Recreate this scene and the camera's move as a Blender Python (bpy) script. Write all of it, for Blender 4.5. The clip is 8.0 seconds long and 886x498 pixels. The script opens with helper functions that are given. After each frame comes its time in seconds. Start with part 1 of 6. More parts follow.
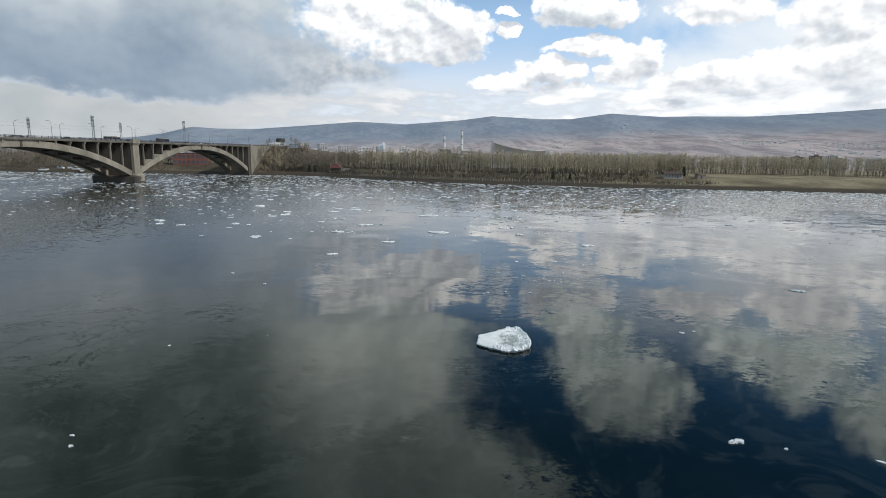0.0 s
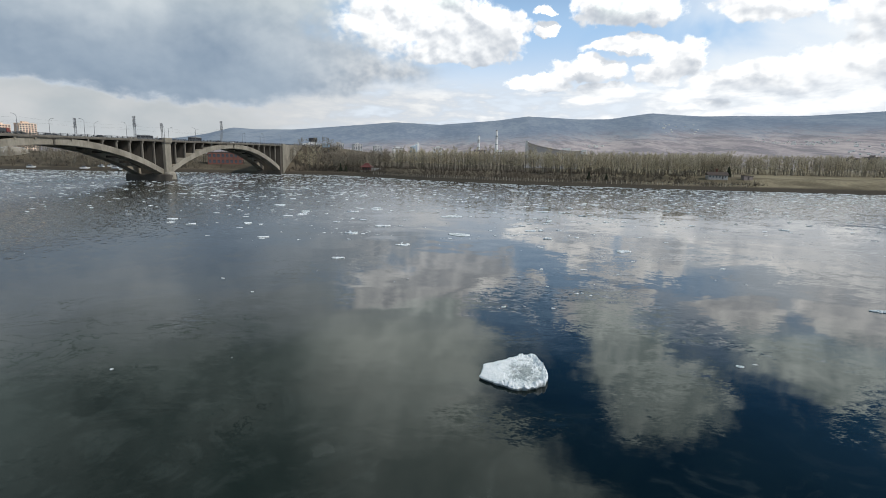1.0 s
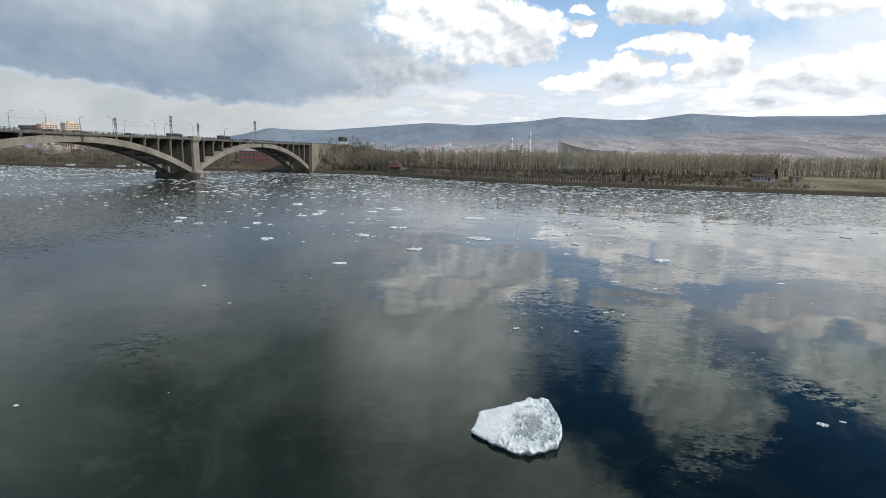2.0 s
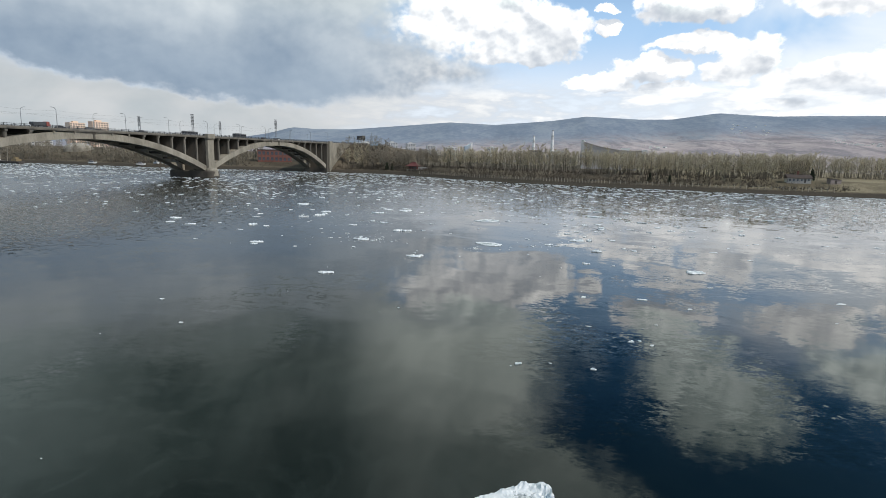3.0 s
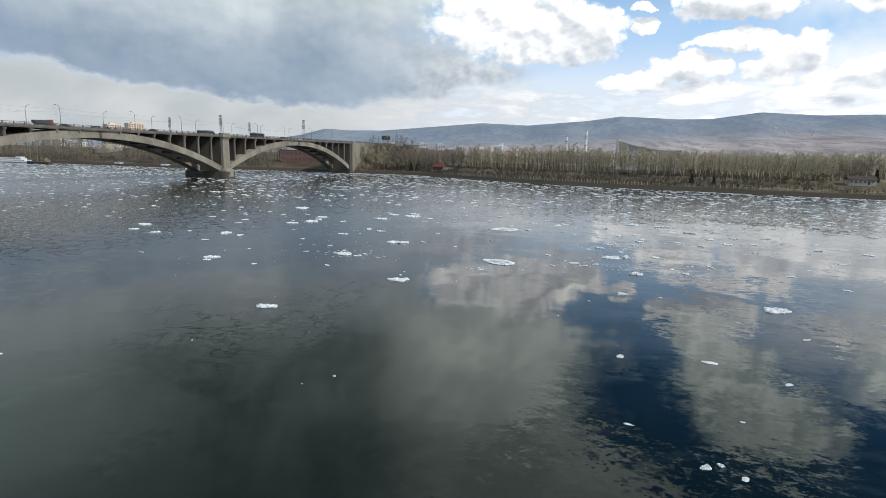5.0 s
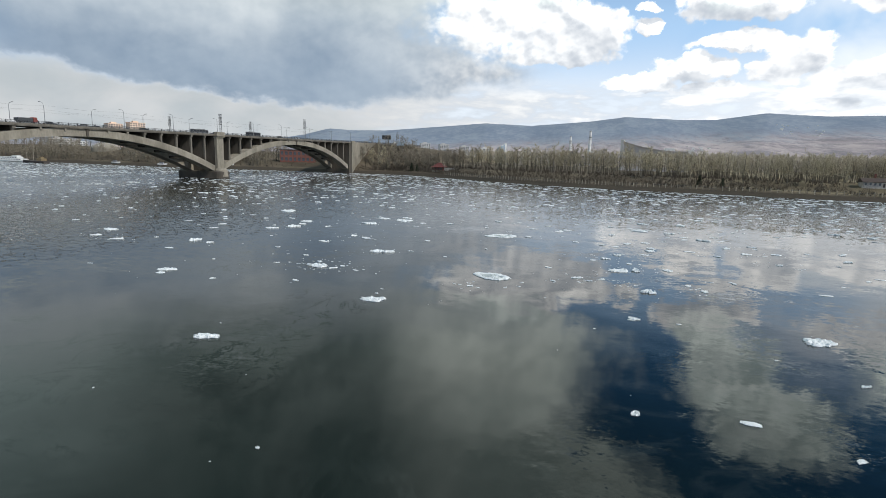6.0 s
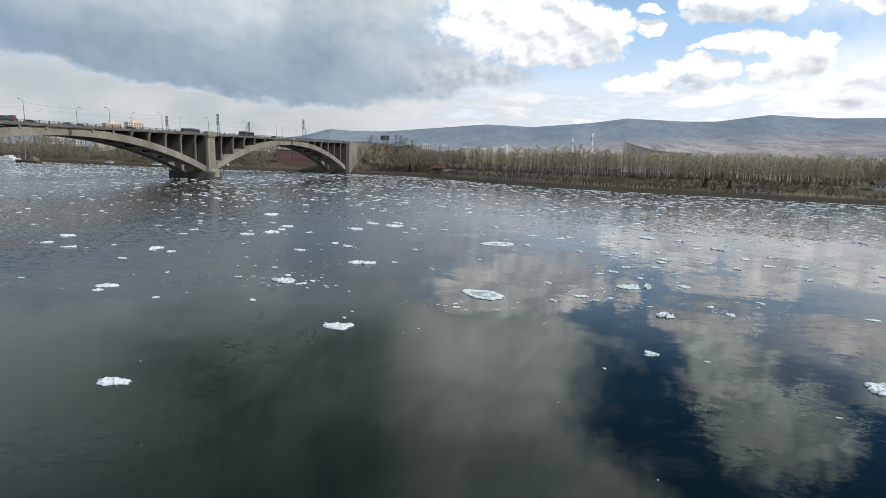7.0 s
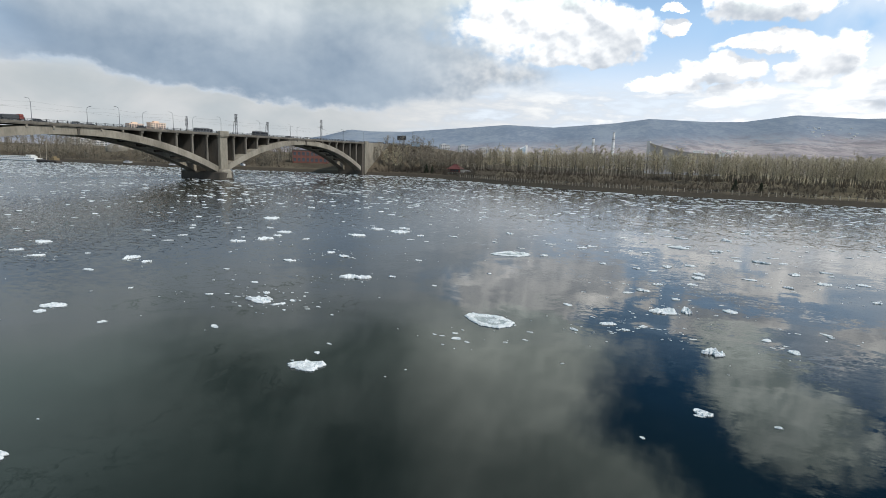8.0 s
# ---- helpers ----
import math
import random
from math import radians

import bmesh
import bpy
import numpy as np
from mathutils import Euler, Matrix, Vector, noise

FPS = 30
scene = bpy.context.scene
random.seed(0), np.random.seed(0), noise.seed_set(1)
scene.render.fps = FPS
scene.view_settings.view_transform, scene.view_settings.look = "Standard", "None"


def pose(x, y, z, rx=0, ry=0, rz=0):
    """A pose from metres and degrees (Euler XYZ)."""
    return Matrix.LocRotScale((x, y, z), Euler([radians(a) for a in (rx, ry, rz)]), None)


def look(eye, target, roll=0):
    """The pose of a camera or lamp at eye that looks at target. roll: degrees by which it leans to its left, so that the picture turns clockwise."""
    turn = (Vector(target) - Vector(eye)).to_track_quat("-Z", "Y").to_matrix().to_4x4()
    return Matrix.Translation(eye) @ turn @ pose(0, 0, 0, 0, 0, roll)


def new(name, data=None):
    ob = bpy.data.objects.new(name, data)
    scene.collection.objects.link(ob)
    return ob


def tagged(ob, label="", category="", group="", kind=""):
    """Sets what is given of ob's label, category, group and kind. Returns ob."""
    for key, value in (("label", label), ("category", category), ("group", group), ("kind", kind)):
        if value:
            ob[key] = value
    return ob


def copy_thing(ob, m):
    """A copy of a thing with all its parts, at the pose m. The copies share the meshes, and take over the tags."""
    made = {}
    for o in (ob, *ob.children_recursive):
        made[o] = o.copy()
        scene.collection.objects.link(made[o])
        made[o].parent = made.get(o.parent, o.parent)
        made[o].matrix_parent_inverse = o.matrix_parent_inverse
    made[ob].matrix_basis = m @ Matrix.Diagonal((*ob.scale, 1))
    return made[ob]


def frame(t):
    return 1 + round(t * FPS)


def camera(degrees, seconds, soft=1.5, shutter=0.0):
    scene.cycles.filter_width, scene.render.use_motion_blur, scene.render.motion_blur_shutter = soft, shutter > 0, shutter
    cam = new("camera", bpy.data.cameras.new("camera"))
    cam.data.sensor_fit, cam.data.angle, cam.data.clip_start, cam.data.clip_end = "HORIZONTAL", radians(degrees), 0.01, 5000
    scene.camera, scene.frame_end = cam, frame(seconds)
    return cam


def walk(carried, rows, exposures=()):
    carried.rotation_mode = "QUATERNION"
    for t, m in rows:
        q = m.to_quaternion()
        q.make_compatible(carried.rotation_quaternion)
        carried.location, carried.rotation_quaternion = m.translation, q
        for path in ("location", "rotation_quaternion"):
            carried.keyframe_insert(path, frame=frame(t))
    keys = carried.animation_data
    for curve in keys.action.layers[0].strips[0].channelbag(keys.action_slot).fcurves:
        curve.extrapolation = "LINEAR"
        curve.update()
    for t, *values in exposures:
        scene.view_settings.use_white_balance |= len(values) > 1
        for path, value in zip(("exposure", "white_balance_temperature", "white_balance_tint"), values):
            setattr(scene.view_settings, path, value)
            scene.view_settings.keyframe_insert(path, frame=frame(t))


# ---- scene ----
# ---- camera and walk ----
FOV = 79.66
cam = camera(FOV, 8.0, soft=0.75)
# seconds, x, y, z, yaw, pitch, roll
ROWS = [
    (0.0, 0.00, 0.00, 17.26, -0.00, -9.62, 0.94),
    (0.5, 1.44, 4.73, 16.83, 1.89, -9.61, 1.05),
    (1.0, 2.83, 9.51, 16.41, 3.71, -9.62, 1.07),
    (1.5, 4.03, 14.33, 15.99, 5.62, -9.61, 1.12),
    (3.0, 6.48, 29.10, 15.29, 9.48, -9.70, 1.53),
    (3.5, 7.03, 34.30, 15.08, 10.55, -9.72, 1.44),
    (4.0, 7.42, 39.38, 14.88, 11.53, -9.69, 1.52),
    (4.5, 7.74, 44.21, 14.71, 12.39, -9.67, 1.44),
    (6.0, 8.09, 58.24, 14.86, 13.25, -9.67, 1.67),
    (6.5, 7.96, 62.91, 14.84, 13.24, -9.59, 1.76),
    (7.0, 7.83, 67.68, 14.81, 13.38, -9.57, 1.83),
    (7.5, 7.59, 72.48, 14.84, 14.05, -9.58, 1.87),
    (8.0, 7.33, 77.22, 14.87, 15.42, -9.57, 1.96),
]


def aim(x, y, z, yaw, pitch, roll):
    return pose(x, y, z, 90 + pitch, 0, yaw) @ pose(0, 0, 0, 0, 0, roll)


walk(cam, [(r[0], aim(*r[1:])) for r in ROWS], exposures=[(0.0, -0.06), (1.5, -0.02), (3.0, 0.04), (8.0, 0.06)])

# ---- sky, clouds and sun ----
SUN_AZ, SUN_EL = 112.0, 41.0      # degrees to the right of +y, above the horizon
SKY_GAIN = (0.030, 0.066, 0.090)      # strength of the clear sky

world = bpy.data.worlds.new("spring_sky")
scene.world = world
world.use_nodes = True
wt = world.node_tree
wt.nodes.clear()


def n_new(tree, kind, **props):
    nd = tree.nodes.new(kind)
    for key, value in props.items():
        setattr(nd, key, value)
    return nd


def wire(tree, sock, value):
    if isinstance(value, bpy.types.NodeSocket):
        tree.links.new(value, sock)
    else:
        sock.default_value = value


def m_op(tree, op, a, b=0.0, c=0.0, clamp=False):
    nd = n_new(tree, "ShaderNodeMath", operation=op, use_clamp=clamp)
    for i, value in enumerate((a, b, c)):
        wire(tree, nd.inputs[i], value)
    return nd.outputs[0]


def m_range(tree, v, lo, hi, out_lo=0.0, out_hi=1.0, smooth=True):
    nd = n_new(tree, "ShaderNodeMapRange", interpolation_type="SMOOTHSTEP" if smooth else "LINEAR")
    for i, value in enumerate((v, lo, hi, out_lo, out_hi)):
        wire(tree, nd.inputs[i], value)
    return nd.outputs[0]


def m_mix(tree, fac, a, b, blend="MIX"):
    nd = n_new(tree, "ShaderNodeMix", data_type="RGBA", blend_type=blend)
    wire(tree, nd.inputs[0], fac)
    for i, value in ((6, a), (7, b)):
        wire(tree, nd.inputs[i], (*value, 1.0) if isinstance(value, tuple) and len(value) == 3 else value)
    return nd.outputs[2]


def m_noise(tree, vector, scale, detail=4.0, rough=0.55, distortion=0.0, w=None):
    nd = n_new(tree, "ShaderNodeTexNoise")
    if w is not None:
        nd.noise_dimensions = "4D"
        nd.inputs["W"].default_value = w
    wire(tree, nd.inputs["Vector"], vector)
    nd.inputs["Scale"].default_value = scale
    nd.inputs["Detail"].default_value = detail
    nd.inputs["Roughness"].default_value = rough
    nd.inputs["Distortion"].default_value = distortion
    return nd.outputs["Fac"]


def build_sky():
    t = wt
    gen = n_new(t, "ShaderNodeTexCoord").outputs["Generated"]
    sep = n_new(t, "ShaderNodeSeparateXYZ")
    wire(t, sep.inputs[0], gen)
    az0 = m_op(t, "MULTIPLY", m_op(t, "ARCTAN2", sep.outputs[0], sep.outputs[1]), 57.2958)
    el0 = m_op(t, "ABSOLUTE", m_op(t, "MULTIPLY", m_op(t, "ARCSINE", sep.outputs[2]), 57.2958))

    def place(da, de):
        """Noise lives on angles that are drawn out sideways towards the horizon, as clouds are."""
        c = n_new(t, "ShaderNodeCombineXYZ")
        wire(t, c.inputs[0], m_op(t, "MULTIPLY", m_op(t, "ADD", az0, da), 0.1))
        wire(t, c.inputs[1], m_op(t, "MULTIPLY", m_op(t, "POWER", m_op(t, "ADD", el0, de), 0.85), 0.22))
        return c.outputs[0]

    def billow(vector, scale):
        """Rounded heads, large and small, like cauliflower."""
        nd = n_new(t, "ShaderNodeTexVoronoi", voronoi_dimensions="2D", feature="F1", normalize=True)
        wire(t, nd.inputs["Vector"], vector)
        for key, value in (("Scale", scale), ("Detail", 2.0), ("Roughness", 0.55), ("Lacunarity", 2.3)):
            nd.inputs[key].default_value = value
        return m_op(t, "SUBTRACT", 1.0, nd.outputs["Distance"])

    pos, lit = place(0.0, 0.05), place(0.5, 0.6)
    head = billow(pos, 3.2)
    puff = m_op(t, "ADD", m_op(t, "MULTIPLY", m_noise(t, pos, 2.4, 8.0, 0.54, 0.1, w=2.0), 0.6), m_op(t, "MULTIPLY", m_op(t, "SUBTRACT", head, 0.28), 0.55))
    shape = m_op(t, "ADD", m_noise(t, pos, 2.0, 5.0, 0.5, 0.1, w=2.0), m_op(t, "MULTIPLY", head, 0.45))
    shape_lit = m_op(t, "ADD", m_noise(t, lit, 2.0, 5.0, 0.5, 0.1, w=2.0), m_op(t, "MULTIPLY", billow(lit, 3.2), 0.45))
    soft = m_noise(t, pos, 0.9, 5.0, 0.5, 0.3, w=7.0)
    relief = m_op(t, "SUBTRACT", shape, shape_lit)        # bright where a billow faces the light
    lobe = m_range(t, relief, -0.20, 0.20)
    warp_a = m_noise(t, pos, 3.0, 6.0, 0.58, w=21.0)
    warp_e = m_noise(t, pos, 3.0, 6.0, 0.58, w=33.0)
    azw = m_op(t, "ADD", az0, m_op(t, "MULTIPLY", m_op(t, "SUBTRACT", warp_a, 0.5), 5.0))
    elw = m_op(t, "ADD", el0, m_op(t, "MULTIPLY", m_op(t, "SUBTRACT", warp_e, 0.5), 3.2))

    def field(items, rise=0.0):
        """How deep inside the nearest heap: 1 at a centre, 0 on the outline; rise looks that many degrees higher."""
        total = None
        for a, e, ra, re in items:
            dx = m_op(t, "DIVIDE", m_op(t, "SUBTRACT", azw, a), ra)
            dy = m_op(t, "DIVIDE", m_op(t, "SUBTRACT", elw, e - rise), re)
            r = m_op(t, "SUBTRACT", 1.0, m_op(t, "SQRT", m_op(t, "ADD", m_op(t, "MULTIPLY", dx, dx), m_op(t, "MULTIPLY", dy, dy))))
            total = r if total is None else m_op(t, "SMOOTH_MAX", total, r, 0.15)
        return m_op(t, "MAXIMUM", total, -0.6)

    def ragged(f, noise_out, amount):
        return m_op(t, "ADD", f, m_op(t, "MULTIPLY", m_op(t, "SUBTRACT", noise_out, 0.5), amount))

    sky = n_new(t, "ShaderNodeTexSky", sky_type="NISHITA")
    sky.sun_disc = False
    sky.sun_elevation, sky.sun_rotation = radians(SUN_EL), radians(SUN_AZ)
    sky.air_density, sky.dust_density, sky.ozone_density = 1.0, 0.4, 2.5
    base = m_mix(t, m_range(t, el0, 18.0, 30.0, 0.0, 0.35), m_mix(t, 1.0, sky.outputs[0], SKY_GAIN, "MULTIPLY"), (0.0, 0.03, 0.09))

    # milky haze low down, and a thin high veil in wisps
    col = m_mix(t, m_range(t, el0, 22.0, 12.0, 0.0, 0.9), base, (0.38, 0.62, 0.93))
    col = m_mix(t, m_range(t, el0, 13.0, 5.0, 0.0, 0.95), col, m_mix(t, m_range(t, az0, 6.0, 24.0), (0.80, 0.88, 0.97), (0.90, 0.96, 1.02)))
    col = m_mix(t, m_op(t, "MULTIPLY", m_range(t, soft, 0.34, 0.60), m_op(t, "MULTIPLY", m_range(t, el0, 21.0, 13.0), m_range(t, az0, 15.0, 24.0, 0.12, 0.92))), col, (0.93, 0.98, 1.02))

    # bright cumulus with flat grey undersides
    heaps = ((-7.0, 14.6, 8.5, 4.6), (-1.2, 12.8, 5.6, 2.9), (2.0, 12.4, 3.4, 2.7), (-2.0, 10.9, 6.5, 1.5), (-3.5, 15.2, 3.4, 3.4), (6.6, 14.6, 1.2, 0.5), (6.6, 12.9, 1.1, 0.8),
             (12.0, 14.7, 4.0, 1.8), (15.6, 13.9, 3.8, 1.8), (14.0, 11.2, 4.2, 0.9), (18.8, 9.7, 2.4, 2.2), (17.2, 8.4, 2.6, 1.3), (10.6, 9.0, 3.8, 1.4), (6.0, 7.7, 3.8, 1.0), (12.5, 7.0, 4.0, 0.9),
             (24.5, 7.6, 5.4, 1.7), (30.5, 8.0, 5.5, 2.5), (38.0, 8.0, 6.5, 4.0), (35.5, 12.8, 5.0, 2.4), (26.0, 13.8, 4.6, 1.6), (47.0, 9.0, 9.0, 6.0), (20.5, 5.8, 4.0, 1.2))
    clump = m_noise(t, pos, 4.2, 5.0, 0.5, 0.2, w=17.0)
    white = ragged(ragged(field(heaps), puff, 0.85), clump, 0.7)
    above = ragged(ragged(field(heaps, 1.2), puff, 0.5), clump, 0.5)
    sunny = m_mix(t, lobe, (0.82, 0.85, 0.89), m_mix(t, m_range(t, az0, 2.0, 8.0), (2.0, 1.97, 1.89), (1.58, 1.56, 1.51)))
    grey_base = m_mix(t, lobe, (0.47, 0.53, 0.61), (0.78, 0.81, 0.85))
    # billows with more cloud heaped above them lie in shade
    shade = m_op(t, "MULTIPLY", m_range(t, above, 0.08, 0.50), m_range(t, soft, 0.36, 0.60, 0.35, 1.0))
    sunny = m_mix(t, m_op(t, "MULTIPLY", shade, m_range(t, az0, 20.0, 30.0, 0.95, 0.55)), sunny, grey_base)
    col = m_mix(t, m_range(t, white, 0.0, 0.24), col, sunny)

    # crowded low heaps over the hills, paler with distance
    low_pos = n_new(t, "ShaderNodeCombineXYZ")
    wire(t, low_pos.inputs[0], m_op(t, "MULTIPLY", az0, 0.1))
    wire(t, low_pos.inputs[1], m_op(t, "MULTIPLY", el0, 0.34))
    low_puff = m_op(t, "ADD", m_op(t, "MULTIPLY", m_noise(t, low_pos.outputs[0], 1.7, 7.0, 0.55, 0.2, w=11.0), 0.85), m_op(t, "MULTIPLY", m_op(t, "SUBTRACT", billow(low_pos.outputs[0], 2.2), 0.40), 0.25))
    far = m_op(t, "MULTIPLY", m_range(t, low_puff, 0.36, 0.54), m_range(t, el0, 8.6, 6.0))
    far_col = m_mix(t, m_range(t, low_puff, 0.40, 0.66), m_mix(t, m_range(t, az0, -8.0, 20.0), (0.56, 0.62, 0.70), (0.66, 0.73, 0.82)), m_mix(t, m_range(t, az0, -12.0, 8.0), (0.86, 0.87, 0.87), (1.22, 1.22, 1.20)))
    col = m_mix(t, m_op(t, "MULTIPLY", far, 0.92), col, far_col)

    # higher heaps, seen in the river
    heap = ragged(field(((16.0, 19.5, 5.2, 4.6), (20.5, 23.0, 6.2, 5.0), (14.0, 15.5, 3.4, 4.0), (-7.0, 18.0, 8.0, 4.0), (34.0, 16.5, 8.5, 4.8), (43.0, 20.0, 6.0, 4.0), (62.0, 26.0, 12.0, 9.0))), puff, 1.5)
    heap_col = m_mix(t, lobe, (0.62, 0.73, 0.72), (1.45, 1.58, 1.50))
    heap_col = m_mix(t, m_range(t, el0, 22.0, 28.0, 0.0, 0.55), heap_col, (0.36, 0.46, 0.48))
    col = m_mix(t, m_op(t, "MULTIPLY", m_range(t, heap, -0.08, 0.50), m_range(t, el0, 13.0, 16.5)), col, heap_col)

    # the slate bank on the left, with a ragged lower edge and a paler top
    rise = m_op(t, "ADD", azw, 26.0)
    floor_el = m_op(t, "ADD", 4.3, m_op(t, "MAXIMUM", m_op(t, "MULTIPLY", rise, 0.15), m_op(t, "MULTIPLY", rise, -0.085)))
    limit = m_op(t, "ADD", m_op(t, "ADD", m_range(t, elw, 12.5, 8.0, -13.5, -4.5), m_range(t, elw, 14.5, 18.5, 0.0, 17.0)), m_op(t, "ADD", m_range(t, elw, 21.0, 24.0, 0.0, -1.5), m_range(t, elw, 26.0, 34.0, 0.0, 13.0)))
    swell = m_op(t, "SUBTRACT", soft, 0.5)
    over = m_range(t, m_op(t, "ADD", m_op(t, "SUBTRACT", elw, floor_el), m_op(t, "MULTIPLY", swell, 4.0)), -0.3, m_range(t, az0, -32.0, -18.0, 0.9, 1.8))
    inside = m_range(t, m_op(t, "ADD", m_op(t, "SUBTRACT", limit, azw), m_op(t, "ADD", m_op(t, "MULTIPLY", swell, 12.0), m_op(t, "MULTIPLY", m_op(t, "SUBTRACT", puff, 0.5), 9.0))), -4.5, 5.0)
    bank = m_op(t, "MULTIPLY", m_op(t, "MULTIPLY", over, inside), m_range(t, m_op(t, "ADD", azw, el0), -58.0, -38.0, 0.25, 1.0))
    mottled = m_op(t, "ADD", m_op(t, "MULTIPLY", m_range(t, soft, 0.30, 0.70), 0.75), m_op(t, "MULTIPLY", lobe, 0.25))
    low = m_mix(t, mottled, (0.235, 0.317, 0.425), (0.39, 0.475, 0.57))
    low = m_mix(t, m_range(t, az0, -22.0, -8.0, 0.0, 0.85), low, m_mix(t, lobe, (0.40, 0.46, 0.53), (0.86, 0.87, 0.87)))
    high = m_mix(t, mottled, (0.44, 0.52, 0.59), (0.72, 0.775, 0.81))
    body = m_mix(t, m_range(t, m_op(t, "ADD", el0, m_op(t, "MULTIPLY", swell, 7.0)), 8.0, 14.5), low, high)
    dusk = m_mix(t, mottled, (0.138, 0.184, 0.178), (0.52, 0.615, 0.585))
    gleam = m_mix(t, mottled, (0.84, 0.95, 0.89), (1.82, 1.94, 1.80))
    upper = m_mix(t, m_range(t, az0, -60.0, -36.0), (0.66, 0.83, 0.82), m_mix(t, m_range(t, az0, -22.0, -8.0), dusk, gleam))
    body = m_mix(t, m_range(t, el0, 12.5, 21.0), body, upper)
    body = m_mix(t, m_range(t, el0, 25.0, 31.0, 0.0, 0.40), body, (0.20, 0.27, 0.26))
    col = m_mix(t, bank, col, body)
    # pale rain-washed band below the bank
    wash = m_op(t, "MULTIPLY", m_range(t, az0, -8.0, -28.0), m_range(t, el0, 10.0, 5.5))
    col = m_mix(t, m_op(t, "MULTIPLY", wash, m_range(t, bank, 0.7, 0.0, 0.0, 0.95)), col, m_mix(t, m_range(t, soft, 0.35, 0.65), (0.47, 0.52, 0.55), (0.64, 0.655, 0.665)))
    bg = n_new(t, "ShaderNodeBackground")
    wire(t, bg.inputs[0], col)
    bg.inputs[1].default_value = 1.0
    out = n_new(t, "ShaderNodeOutputWorld")
    wire(t, out.inputs[0], bg.outputs[0])


build_sky()

sun = bpy.data.lights.new("sun", "SUN")
sun.energy, sun.angle, sun.color = 2.6, radians(0.53), (1.0, 0.95, 0.87)
sun_ob = new("sun", sun)
sun_ob.matrix_world = look((300, 0, 300), (300 - math.sin(radians(SUN_AZ)) * math.cos(radians(SUN_EL)),
                                           -math.cos(radians(SUN_AZ)) * math.cos(radians(SUN_EL)), 300 - math.sin(radians(SUN_EL))))

# ---- materials ----


def material(name, dark, light, rough=0.85, scale=1.0, fine=8.0, bump=0.3, metallic=0.0, vary=0.0, spec=0.4, contrast=(0.3, 0.7), stretch=(1, 1, 1), depth=0.05):
    """A weathered surface: a broad stain noise, a fine grain and a relief; vary shifts the tone from piece to piece."""
    m = bpy.data.materials.new(name)
    m.use_nodes = True
    t = m.node_tree
    bsdf = t.nodes["Principled BSDF"]
    obj = n_new(t, "ShaderNodeTexCoord").outputs["Object"]
    mp = n_new(t, "ShaderNodeMapping")
    wire(t, mp.inputs[0], obj)
    mp.inputs["Scale"].default_value = stretch
    a = m_noise(t, mp.outputs[0], scale, 6.0, 0.6)
    b = m_noise(t, mp.outputs[0], scale * fine, 4.0, 0.6)
    k = m_op(t, "ADD", m_op(t, "MULTIPLY", a, 0.65), m_op(t, "MULTIPLY", b, 0.35))
    col = m_mix(t, m_range(t, k, *contrast), dark, light)
    if vary:
        info = n_new(t, "ShaderNodeObjectInfo")
        hsv = n_new(t, "ShaderNodeHueSaturation")
        wire(t, hsv.inputs["Value"], m_range(t, info.outputs["Random"], 0.0, 1.0, 1 - vary, 1 + vary, False))
        wire(t, hsv.inputs["Color"], col)
        col = hsv.outputs[0]
    wire(t, bsdf.inputs["Base Color"], col)
    wire(t, bsdf.inputs["Roughness"], m_range(t, b, 0.2, 0.8, max(rough - 0.12, 0.02), min(rough + 0.1, 1.0)))
    bsdf.inputs["Metallic"].default_value = metallic
    bsdf.inputs["Specular IOR Level"].default_value = spec
    if bump:
        bp = n_new(t, "ShaderNodeBump")
        bp.inputs["Strength"].default_value = bump
        bp.inputs["Distance"].default_value = depth
        wire(t, bp.inputs["Height"], k)
        wire(t, bsdf.inputs["Normal"], bp.outputs[0])
    return m


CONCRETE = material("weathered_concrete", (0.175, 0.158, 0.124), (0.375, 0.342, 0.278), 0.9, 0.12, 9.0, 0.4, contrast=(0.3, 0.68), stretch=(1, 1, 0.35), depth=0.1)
# Darker grey: the cornice's shadow band under the railing is in this colour
CONCRETE_GREY = material("darker_grey_concrete", (0.105, 0.096, 0.08), (0.235, 0.215, 0.18), 0.92, 0.14, 9.0, 0.4, stretch=(1, 1, 0.3), depth=0.1)
# Darker copy: shade under the arches put into the colour, with stains on plinths
CONCRETE_DARK = material("stained_shaded_concrete", (0.058, 0.051, 0.042), (0.118, 0.104, 0.085), 0.92, 0.15, 9.0, 0.4, stretch=(1, 1, 0.3), depth=0.1)
ASPHALT = material("asphalt", (0.04, 0.04, 0.042), (0.065, 0.065, 0.065), 0.9, 0.4, 20.0, 0.2)
IRON = material("painted_iron", (0.05, 0.055, 0.06), (0.09, 0.095, 0.1), 0.6, 2.0, 6.0, 0.1)
STEEL = material("galvanised_steel", (0.22, 0.23, 0.24), (0.34, 0.35, 0.36), 0.5, 1.0, 8.0, 0.1, metallic=0.5)
BARK = material("bare_bark", (0.105, 0.092, 0.07), (0.22, 0.195, 0.152), 0.95, 0.8, 6.0, 0.3, vary=0.3)
TWIG_GREY = material("grey_twigs", (0.21, 0.18, 0.135), (0.34, 0.295, 0.225), 0.95, 0.05, 6.0, 0.0)
TWIG_PALE = material("pale_twigs", (0.42, 0.365, 0.262), (0.60, 0.53, 0.40), 0.95, 0.05, 6.0, 0.0)
TWIG = material("bare_twigs", (0.36, 0.315, 0.21), (0.55, 0.485, 0.345), 0.95, 0.15, 6.0, 0.0, vary=0.28)

# ---- builders ----


